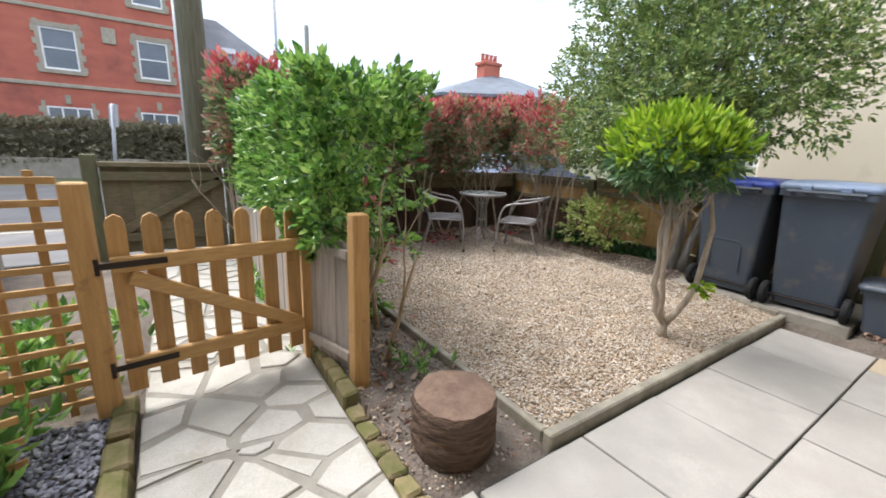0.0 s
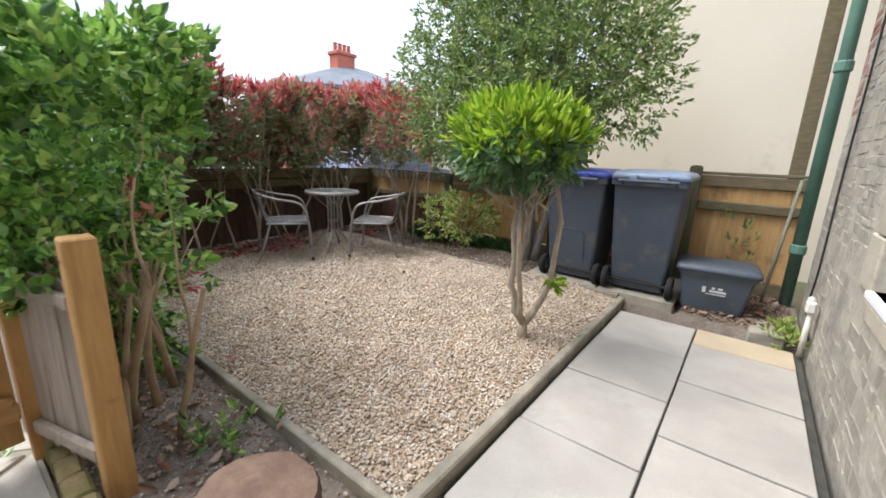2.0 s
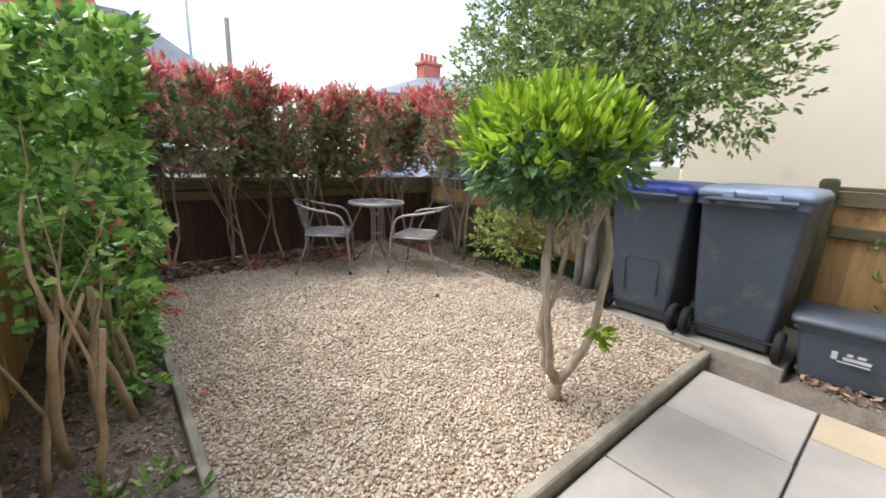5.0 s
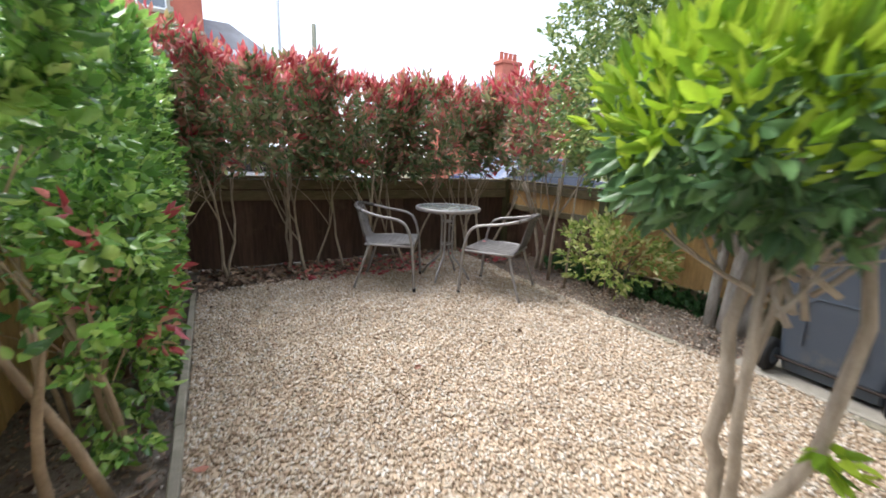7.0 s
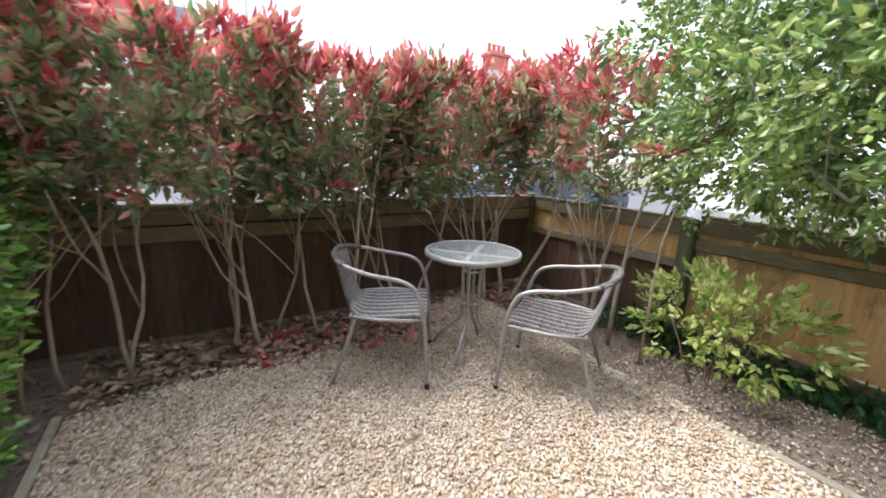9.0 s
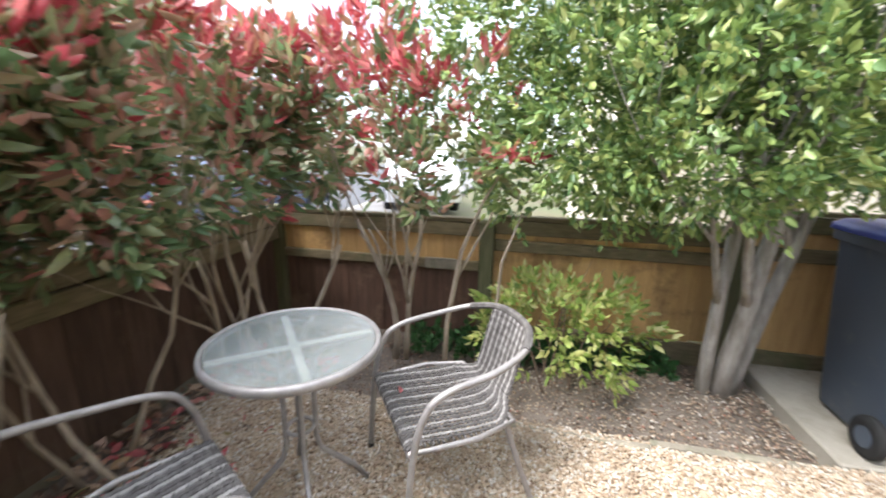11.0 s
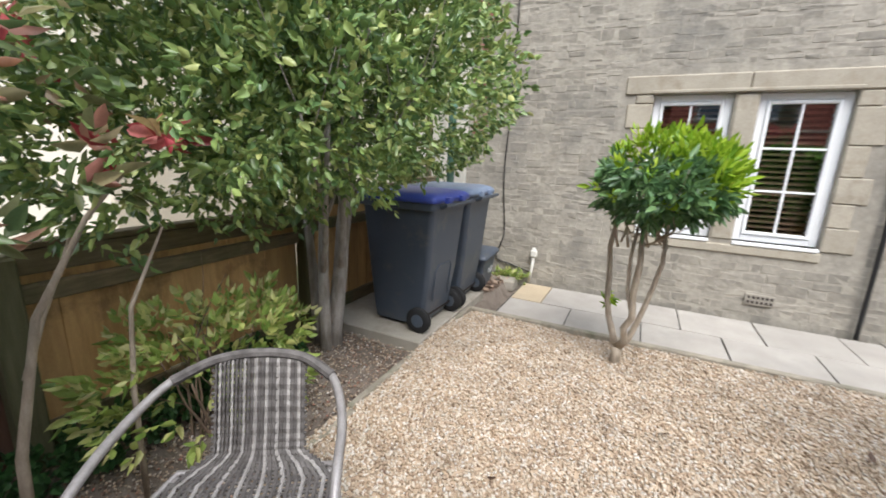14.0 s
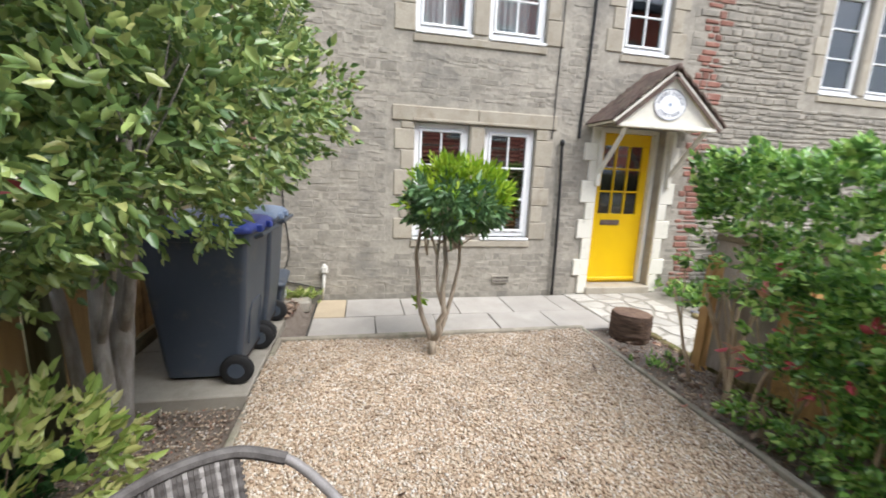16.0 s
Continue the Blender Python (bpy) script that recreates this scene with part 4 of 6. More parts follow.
# low variegated bush between the chair and the fence
bush = plant("low_bush", "low bush of yellow-green variegated leaves", "shrub", (-1.25, -2.7, 0))
q, u = in_ball(NR, 380, (-1.22, -2.70, 0.42), (0.33, 0.50, 0.31), 0.7)
keep = (wob(q, 7.0, 3.0) > -0.15) & (q[:, 2] > 0.22 + 0.1 * wob(q, 5.0))
leaves("foliage", bush, M["leaf_bush"], q[keep], u[keep] + np.array([[0, 0, 0.3]]) + NR.normal(0, 0.4, q[keep].shape), per=6, length=0.056, width=0.5, twig=0.09)
rr = random.Random(31)
for i in range(7):
    g = Geo()
    branch(g, rr, (rr.uniform(-0.08, 0.1), rr.uniform(-0.12, 0.12), -0.02), (rr.uniform(-0.5, 0.5), rr.uniform(-0.8, 0.8), 1), rr.uniform(0.4, 0.6), 0.008, 1, 0.2, 0.2, None, (1, 3), 5)
    part("stem", g, M["twig"], bush, "", True)
ivy = plant("ground_ivy", "dark green ivy creeping along the fence foot", "ivy", (-1.6, -2.9, 0))
q = np.stack([NR.uniform(-1.72, -1.38, 420), NR.uniform(-3.7, -2.0, 420), NR.uniform(0.02, 0.13, 420)], axis=1)
leaves("foliage", ivy, M["ivy"], q, np.array([[0.3, 0, 1.0]]) + NR.normal(0, 0.4, q.shape), per=5, length=0.045, width=0.75, twig=0.04)

rr = random.Random(17)
for i in range(6):
    y = 0.7 - 0.26 * i
    part("runner", Geo().tube(smoothpath(rr, (rr.uniform(0.0, 0.15), y, 0.03), (0.06, -0.32, 0.02), 0.04), 0.004, 5), M["twig"], ivy, "thin woody ivy runner", True)

# ---- garden things ----
# picket gate
HX, HY = 3.50, -1.745
gate = thing("picket_gate", "new pine picket garden gate with a diagonal brace, closed", "gate", pose(HX, HY, 0, 0, 0, 187.5))
WG = 0.815
for i in range(7):
    x = 0.035 + i * (WG - 0.07) / 6
    poly = [(x - 0.036, 0.09), (x + 0.036, 0.09), (x + 0.036, 0.875), (x + 0.026, 0.905), (x, 0.92), (x - 0.026, 0.905), (x - 0.036, 0.875)]
    g = Geo().prism(poly, -0.010, 0.010, 0.003, pose(0, 0.01, 0, 90, 0, 0))
    part("picket", g, M["pine"], gate)
for z in (0.20, 0.67):
    part("rail", Geo().box(0.0, -0.036, z, WG, -0.002, z + 0.07, 0.005), M["pine_h"], gate)
part("brace", Geo().box(0.0, -0.035, -0.032, 0.83, -0.003, 0.032, 0.005, pose(0.06, 0, 0.645, 0, 28, 0)), M["pine_h"], gate)
for z in (0.225, 0.695):
    hg = Geo().box(-0.05, -0.042, z, 0.20, -0.037, z + 0.028, 0.001)
    hg.tube([(-0.045, -0.045, z - 0.02), (-0.045, -0.045, z + 0.05)], 0.009, 8)
    part("strap_hinge", hg, M["iron"], gate, "black iron strap hinge")


def post(x, y, h, s, material, label, group=""):
    solid("post", Geo().box(x - s / 2, y - s / 2, -0.1, x + s / 2, y + s / 2, h, 0.006), material, label, "post", group=group)


post(3.575, -1.735, 1.055, 0.085, M["pine"], "tall new pine gate post carrying the hinges")
post(2.655, -1.875, 0.92, 0.05, M["pine"], "slim new pine latch post of the gate")
post(2.515, -1.42, 0.925, 0.085, M["pine"], "new square pine post at the fence end")
short = thing("short_fence_panel", "short weathered grey fence panel between two pine posts", "fence", pose(2.635, -1.845, 0, 0, 0, 106))
boards(short, M["fence_gr"], 0.078, frange(0.0, 0.38, 0.08), 0.05, 0.76, 0.012)
part("rail", Geo().box(0, -0.03, 0.68, 0.38, -0.003, 0.73, 0.004), M["fence_gr"], short)
part("rail", Geo().box(0, -0.03, 0.12, 0.38, -0.003, 0.17, 0.004), M["fence_gr"], short)

trellis = thing("trellis", "square pine trellis panel fixed beside the gate", "trellis", pose(3.625, -1.76, 0, 0, 0, 4))
for i in range(12):
    z = 0.08 + i * 0.088
    part("slat", Geo().box(0, 0.0, z, 1.0, 0.014, z + 0.028, 0.002), M["pine_h"], trellis)
for i in range(7):
    x = 0.06 + i * 0.145
    part("slat", Geo().box(x, -0.016, 0.03, x + 0.03, -0.002, 1.1, 0.002), M["pine"], trellis)
tr2 = thing("trellis", "lower pine trellis panel standing in the bed", "trellis", pose(3.78, -1.45, 0, 0, 0, 20))
for i in range(7):
    z = 0.06 + i * 0.088
    part("slat", Geo().box(0, 0.0, z, 0.8, 0.014, z + 0.028, 0.002), M["pine_h"], tr2)
for i in range(5):
    x = 0.06 + i * 0.16
    part("slat", Geo().box(x, -0.016, 0.0, x + 0.03, -0.002, 0.66, 0.002), M["pine"], tr2)

# log stump
stump = thing("log_stump", "sawn log stump with rough dark bark", "stump", pose(2.335, -0.80, -0.012, 0, 2, 30) @ Matrix.Diagonal((1.06, 1.06, 1.08, 1)))
g = Geo()
key = [(0.150, 0.0), (0.163, 0.03), (0.168, 0.08), (0.166, 0.14), (0.168, 0.19), (0.164, 0.232), (0.158, 0.245)]
nn = 60
prof = []
for i in range(29):
    z = 0.245 * i / 28
    k = max(n_ for n_ in range(6) if key[n_][1] <= z + 1e-9)
    f = (z - key[k][1]) / (key[k + 1][1] - key[k][1])
    prof.append((key[k][0] + (key[k + 1][0] - key[k][0]) * f, z))
for r, z in prof:
    for k in range(nn):
        a = 2 * math.pi * k / nn
        lump = noise.noise((math.cos(a) * 2, math.sin(a) * 2, z * 3))
        ridge = 1 - 2 * abs(noise.noise((math.cos(a) * 2.6, math.sin(a) * 2.6, z * 46)))
        rr2 = r * (0.985 + 0.05 * lump + 0.045 * ridge + 0.02 * noise.noise((math.cos(a) * 16, math.sin(a) * 16, z * 60)))
        g.v.append((rr2 * math.cos(a), rr2 * math.sin(a), z))
for i in range(len(prof) - 1):
    for k in range(nn):
        a, c = i * nn + k, i * nn + (k + 1) % nn
        g.f.append((a, c, c + nn, a + nn))
g.f.append(tuple(range(nn))[::-1])
top = [g.v[(len(prof) - 1) * nn + k] for k in range(nn)]
part("bark", g, M["stump_side"], stump, "", True)
g = Geo()
for j, s in enumerate((1.0, 0.8, 0.55, 0.3)):
    g.v += [(x * s, y * s, 0.245 + (0.004 + 0.010 * noise.noise((x * s * 14, y * s * 14, 2))) * (j > 0)) for x, y, z in top]
for j in range(3):
    for k in range(nn):
        a, c = j * nn + k, j * nn + (k + 1) % nn
        g.f.append((a, c, c + nn, a + nn))
g.f.append(tuple(3 * nn + k for k in range(nn)))
part("cut_face", g, M["stump_top"], stump, "worn reddish-brown sawn top", True)


# wheelie bins: the wheels and the lid hinge are on local +x
def loft(secs, n_round=4):
    """Rounded rectangular sections (x0, x1, half width, z, corner) joined upwards."""
    g, per = Geo(), 0
    for x0, x1, hw, z, c in secs:
        ring = []
        for cx, cy, a0 in ((x1 - c, hw - c, 0), (x0 + c, hw - c, 90), (x0 + c, -hw + c, 180), (x1 - c, -hw + c, 270)):
            for k in range(n_round + 1):
                a = radians(a0 + 90 * k / n_round)
                ring.append((cx + c * math.cos(a), cy + c * math.sin(a), z))
        per = len(ring)
        g.v += ring
    for i in range(len(secs) - 1):
        for k in range(per):
            a, c = i * per + k, i * per + (k + 1) % per
            g.f.append((a, c, c + per, a + per))
    g.f.append(tuple(range(per))[::-1])
    g.f.append(tuple((len(secs) - 1) * per + k for k in range(per)))
    return g


def wheelie_bin(m, lid, label, lid_label):
    b = thing("wheelie_bin", label, "bin", m, "wheelie bins")
    body = loft([(-0.24, 0.16, 0.205, 0.03, 0.03), (-0.255, 0.20, 0.215, 0.12, 0.035), (-0.285, 0.245, 0.235, 0.45, 0.035), (-0.32, 0.28, 0.262, 0.90, 0.035),
                 (-0.325, 0.285, 0.265, 0.94, 0.035), (-0.345, 0.305, 0.285, 0.945, 0.03), (-0.345, 0.305, 0.285, 0.995, 0.03)])
    part("body", body, M["bin"], b)
    g = Geo()
    for s, sgn in ((-0.27, -1), (0.27, 1)):
        g.tube([(0.315, s * 0.72, 0.965), (0.36, s * 0.72, 0.985)], 0.016, 7)
    g.tube([(0.36, -0.22, 0.985), (0.36, 0.22, 0.985)], 0.014, 8)
    part("handle", g, M["bin"], b)
    for s in (-1, 1):
        wh = part("wheel", Geo().lathe([(0.060, -0.024), (0.092, -0.022), (0.10, -0.012), (0.10, 0.012), (0.092, 0.022), (0.060, 0.024)], 24, pose(0.19, s * 0.255, 0.10, 90, 0, 0)), M["rubber"], b, "black rubber wheel", True)
        part("hub", Geo().lathe([(0.05, -0.027), (0.05, 0.027)], 16, pose(0.19, s * 0.255, 0.10, 90, 0, 0)), M["bin"], wh)
    part("axle", Geo().tube([(0.19, -0.25, 0.10), (0.19, 0.25, 0.10)], 0.011, 8), M["iron"], b)
    ld = Geo()
    secs = [(-0.365, 0.315, 0.292, 0.998, 0.04), (-0.365, 0.315, 0.292, 1.03, 0.04), (-0.335, 0.29, 0.268, 1.055, 0.05), (-0.26, 0.24, 0.21, 1.070, 0.06), (-0.1, 0.1, 0.1, 1.074, 0.05)]
    part("lid", loft(secs), lid, b, lid_label, True)
    for y in (-0.11, 0.11):
        part("hinge", Geo().box(0.30, y - 0.03, 0.99, 0.345, y + 0.03, 1.035, 0.006), lid, b)
    return b


binA = wheelie_bin(pose(-1.085, -1.10, 0.085, 0, 0, -2) @ Matrix.Diagonal((1, 1, 0.97, 1)), M["lid_blue"], "dark grey wheelie bin with a bright blue lid", "bright blue lid")
binB = wheelie_bin(pose(-1.075, -0.515, 0.083, 0, 0, 1) @ Matrix.Diagonal((1, 1, 0.98, 1)), M["lid_grey"], "dark grey wheelie bin with a faded grey-blue lid", "faded grey-blue lid")
g = Geo()
g.tube([(0.226, -0.12, 0.22), (0.248, -0.12, 0.47), (0.25, -0.09, 0.50), (0.25, 0.09, 0.50), (0.248, 0.12, 0.47), (0.226, 0.12, 0.22)], 0.006, 6)
part("moulded_arch", g, M["bin"], binA)

# recycling box
box = thing("recycling_box", "black plastic recycling box with a loose lid and white print", "box", pose(-1.05, 0.035, 0.062, 0, 0, 5) @ Matrix.Diagonal((1.0, 1.0, 1.06, 1)))
part("body", loft([(-0.16, 0.16, 0.20, 0.0, 0.03), (-0.19, 0.19, 0.245, 0.27, 0.03), (-0.205, 0.205, 0.26, 0.272, 0.03), (-0.205, 0.205, 0.26, 0.30, 0.03)]), M["bin"], box)
part("lid", loft([(-0.225, 0.225, 0.28, 0.303, 0.05), (-0.225, 0.225, 0.28, 0.325, 0.05), (-0.205, 0.205, 0.26, 0.345, 0.05), (-0.15, 0.15, 0.2, 0.355, 0.05)]), M["bin"], box, "black lid resting slightly askew", True)
g = Geo()
for y, z, w, h in ((-0.07, 0.175, 0.012, 0.022), (-0.01, 0.192, 0.012, 0.007), (0.035, 0.192, 0.016, 0.007), (0.02, 0.168, 0.055, 0.008), (0.01, 0.146, 0.065, 0.003)):
    g.box(-0.0015, y - w, z - h, 0.0015, y + w, z + h, 0.0, pose(0.1785, 0, 0, 0, 6.3, 0))
part("print", g, M["white_ink"], box, "worn white printed marks")

# bistro table
table = thing("bistro_table", "round glass-topped bistro table with grey tube legs", "table", pose(-0.155, -3.742, 0.05, 0, 0, 20))
part("glass_top", Geo().lathe([(0.285, 0.672), (0.288, 0.68), (0.285, 0.686)], 48), M["tglass"], table, "weathered misty glass top")
g = Geo()
ring = [(0.295, 0.655), (0.307, 0.66), (0.309, 0.675), (0.305, 0.688), (0.292, 0.690), (0.288, 0.676), (0.288, 0.66), (0.295, 0.655)]
n = 48
for r, z in ring:
    g.v += [(r * math.cos(2 * math.pi * k / n), r * math.sin(2 * math.pi * k / n), z) for k in range(n)]
for i in range(len(ring) - 1):
    for k in range(n):
        a, c = i * n + k, i * n + (k + 1) % n
        g.f.append((a, c, c + n, a + n))
part("rim", g, M["alu"], table, "", True)
for i in range(4):
    a = math.pi / 2 * i + 0.3
    c, s = math.cos(a), math.sin(a)
    prof = [(0.27, 0.655), (0.10, 0.640), (0.062, 0.60), (0.055, 0.45), (0.055, 0.27), (0.07, 0.21), (0.13, 0.15), (0.20, 0.08), (0.25, 0.0)]
    part("leg", Geo().tube([(r * c, r * s, z) for r, z in prof], 0.0105, 8), M["alu"], table, "", True)
for i in range(4):
    part("glass_support", Geo().box(0.0, -0.014, 0.659, 0.285, 0.014, 0.668, 0.002, pose(0, 0, 0, 0, 0, 90 * i + 20)), M["wpipe"], table, "pale bar under the glass")
for z in (0.55, 0.33):
    g = Geo()
    g.tube([(0.05 * math.cos(2 * math.pi * k / 16), 0.05 * math.sin(2 * math.pi * k / 16), z) for k in range(17)], 0.008, 6)
    part("ring", g, M["alu"], table, "", True)


# wicker bistro chair: it faces local +x
def smoothline(pts, n=6):
    out = []
    P_ = [Vector(p) for p in pts]
    for i in range(len(P_) - 1):
        a, b, c, d = P_[max(i - 1, 0)], P_[i], P_[i + 1], P_[min(i + 2, len(P_) - 1)]
        for k in range(n):
            t = k / n
            out.append(0.5 * ((2 * b) + (c - a) * t + (2 * a - 5 * b + 4 * c - d) * t * t + (3 * b - a - 3 * c + d) * t ** 3))
    return out + [P_[-1]]


def wicker_chair(m, label):
    ch = thing("wicker_chair", label, "chair", m, "bistro chairs")
    # arm and back hoop, running down into the front legs
    half = [(0.27, 0.275, 0.0), (0.245, 0.275, 0.38), (0.20, 0.275, 0.56), (0.12, 0.275, 0.625), (-0.05, 0.270, 0.655), (-0.20, 0.225, 0.69), (-0.275, 0.13, 0.715), (-0.295, 0.0, 0.725)]
    hoop = half + [(x, -y, z) for x, y, z in half[-2::-1]]
    part("arm_hoop", Geo().tube(smoothline(hoop, 5), 0.0125, 8), M["alu"], ch, "grey tube hoop of arms and back", True)
    part("wicker_wrapping", Geo().tube(smoothline(hoop[5:-5], 6), 0.0165, 8), M["wicker"], ch, "dark wicker wound round the back hoop")
    for s in (-1, 1):
        part("leg", Geo().tube(smoothline([(-0.14, s * 0.215, 0.40), (-0.20, s * 0.235, 0.2), (-0.27, s * 0.25, 0.0)], 4), 0.0115, 8), M["alu"], ch, "", True)
        part("foot", Geo().lathe([(0.0135, -0.004), (0.0145, 0.012), (0.0135, 0.03)], 10, pose(0.27, s * 0.275, 0)), M["rubber"], ch)
    sf = [(0.24, -0.25, 0.395), (0.245, 0.25, 0.395), (0.0, 0.265, 0.40), (-0.17, 0.225, 0.395), (-0.17, -0.225, 0.395), (0.0, -0.265, 0.40), (0.24, -0.25, 0.395)]
    part("seat_frame", Geo().tube(sf, 0.011, 8), M["alu"], ch, "", True)
    # woven sheet: strands run over the seat and up the back
    path = smoothline([(0.25, 0, 0.385), (0.235, 0, 0.412), (0.12, 0, 0.405), (-0.05, 0, 0.392), (-0.165, 0, 0.405), (-0.215, 0, 0.47), (-0.255, 0, 0.60), (-0.292, 0, 0.722)], 8)
    for i, p in enumerate(path):
        t = i / (len(path) - 1)
        hw = 0.245 - 0.105 * min(1.0, max(0.0, (t - 0.50) / 0.16))
        bow = 0.0 if t < 0.55 else 0.05 * (t - 0.55) / 0.45
        pts = [(p.x + bow * (abs(y) / 0.25) ** 2 * 1.2 + (0.003 if (i + k) % 2 else -0.003) * (t >= 0.6), p.y + y, p.z + (0.004 if (i + k) % 2 else -0.003) * (t < 0.6))
               for k, y in enumerate([hw * (j / 6 - 1) for j in range(13)])]
        part("cross_strand", Geo().tube(pts, 0.0050, 5, True), M["wicker"], ch, "dark grey wicker strand")
    for j in range(24):
        y0 = -0.2243 + 0.0195 * j
        pts = []
        for i, p in enumerate(path):
            t = i / (len(path) - 1)
            sq = 1.0 - 0.43 * min(1.0, max(0.0, (t - 0.50) / 0.16))
            bow = 0.0 if t < 0.55 else 0.05 * (t - 0.55) / 0.45
            y = y0 * sq
            pts.append((p.x + bow * (abs(y) / 0.25) ** 2 * 1.2 + (0.0035 + 0.0015 * (-1) ** i) * (t >= 0.6), y, p.z + (0.0035 + 0.0015 * (-1) ** i) * (t < 0.6)))
        part("long_strand", Geo().tube(pts, 0.0080, 5, True, 0.6), M["wicker_pale"] if j % 3 == 1 else M["wicker"], ch, "pale grey wicker strand" if j % 3 == 1 else "dark grey wicker strand")
    return ch


wicker_chair(pose(-0.405, -3.22, 0.038, 0, 0, -56) @ Matrix.Diagonal((1, 1, 0.975, 1)), "grey wicker chair beside the photinia corner, facing the table")
wicker_chair(pose(0.385, -3.875, 0.03, 0, 0, 148), "grey wicker chair near the road fence, facing the table")

fl = solid("fallen_leaf", leaf_mesh("fallen_leaf", np.random.default_rng(6), np.zeros((1, 3)), np.array([[1.0, 0.3, 0.02]]), per=1, length=0.085, width=0.5, twig=0.01, spread=0.1, curl=0.1), M["leaf_red"],
           "single red fallen leaf lying on the chair seat", "leaf")
fl.matrix_basis = pose(-0.39, -3.425, 0.45)

# ---- cottage front ----
def window(name, x0, x1, z0, z1, cols, rows, label, backing, slats):
    """White plastic casement: frame, sash bars, panes, and what hangs behind."""
    w = thing(name, label, "window", pose((x0 + x1) / 2, WALL_Y + 0.05, z0), kind="structure")
    hw, h, f = (x1 - x0) / 2, z1 - z0, 0.062
    g = Geo()
    g.box(-hw + 0.002, 0, 0.002, -hw + f, 0.06, h - 0.002, 0.006)
    g.box(hw - f, 0, 0.002, hw - 0.002, 0.06, h - 0.002, 0.006)
    g.box(-hw + f, 0, 0.002, hw - f, 0.06, f, 0.006)
    g.box(-hw + f, 0, h - f, hw - f, 0.06, h - 0.002, 0.006)
    part("window_frame", g, M["upvc"], w, "white plastic frame")
    g = Geo()
    a, b, c, d = -hw + f, hw - f, f, h - f
    g.box(a + 0.002, -0.012, c + 0.002, a + 0.03, 0.03, d - 0.002, 0.005)
    g.box(b - 0.03, -0.012, c + 0.002, b - 0.002, 0.03, d - 0.002, 0.005)
    g.box(a + 0.03, -0.012, c + 0.002, b - 0.03, 0.03, c + 0.03, 0.005)
    g.box(a + 0.03, -0.012, d - 0.03, b - 0.03, 0.03, d - 0.002, 0.005)
    part("sash", g, M["upvc"], w)
    a, b, c, d = a + 0.03, b - 0.03, c + 0.03, d - 0.03
    for i in range(1, cols):
        x = a + (b - a) * i / cols
        part("glazing_bar", Geo().box(x - 0.009, 0.0, c, x + 0.009, 0.02, d, 0.003), M["upvc"], w)
    for i in range(1, rows):
        z = c + (d - c) * i / rows
        part("glazing_bar", Geo().box(a, 0.002, z - 0.009, b, 0.022, z + 0.009, 0.003), M["upvc"], w)
    for i in range(cols):
        for j in range(rows):
            pn = part("pane", Geo().box(a + (b - a) * i / cols, 0.024, c + (d - c) * j / rows, a + (b - a) * (i + 1) / cols, 0.028, c + (d - c) * (j + 1) / rows, 0), M["glass"], w)
            pn.visible_shadow = False
    part("window_sill", Geo().box(-hw + 0.002, -0.075, -0.032, hw - 0.002, 0.05, 0.0, 0.006), M["upvc"], w)
    if slats:
        n = int(h / 0.05)
        me = Geo().box(-hw + 0.02, -0.022, -0.001, hw - 0.02, 0.022, 0.001, 0, pose(0, 0, 0, 38, 0, 0)).mesh("slat")
        for i in range(n):
            s = part("blind_slat", me, backing, w)
            s.matrix_basis = pose(0, 0.13, 0.03 + i * 0.05)
    else:
        g = Geo()
        nx = 28
        for i in range(nx + 1):
            x = -hw + 2 * hw * i / nx
            y = 0.16 + 0.02 * math.sin(i * 1.9)
            g.v += [(x, y, 0), (x, y, h)]
        g.f = [(2 * i, 2 * i + 2, 2 * i + 3, 2 * i + 1) for i in range(nx)]
        part("net_curtain", g, backing, w)
    return w


for k, (o, cols, rows, lab, back, sl) in enumerate((
        (OPEN[0], 2, 3, "white casement window with a brown slatted blind", M["blind"], True),
        (OPEN[1], 2, 3, "white casement window with a brown slatted blind", M["blind"], True),
        (OPEN[2], 2, 3, "white upstairs casement window with a net curtain", M["curtain"], False),
        (OPEN[3], 2, 3, "white upstairs casement window with a net curtain", M["curtain"], False),
        (OPEN[4], 2, 3, "white upstairs casement window above the porch", M["curtain"], False),
        (OPEN[6], 1, 3, "white upstairs window of the adjoining cottage", M["curtain"], False),
        (OPEN[7], 1, 3, "white upstairs window of the adjoining cottage", M["curtain"], False))):
    window("window_%d" % (k + 1), o[0], o[1], o[2], o[3], cols, rows, lab, back, sl)


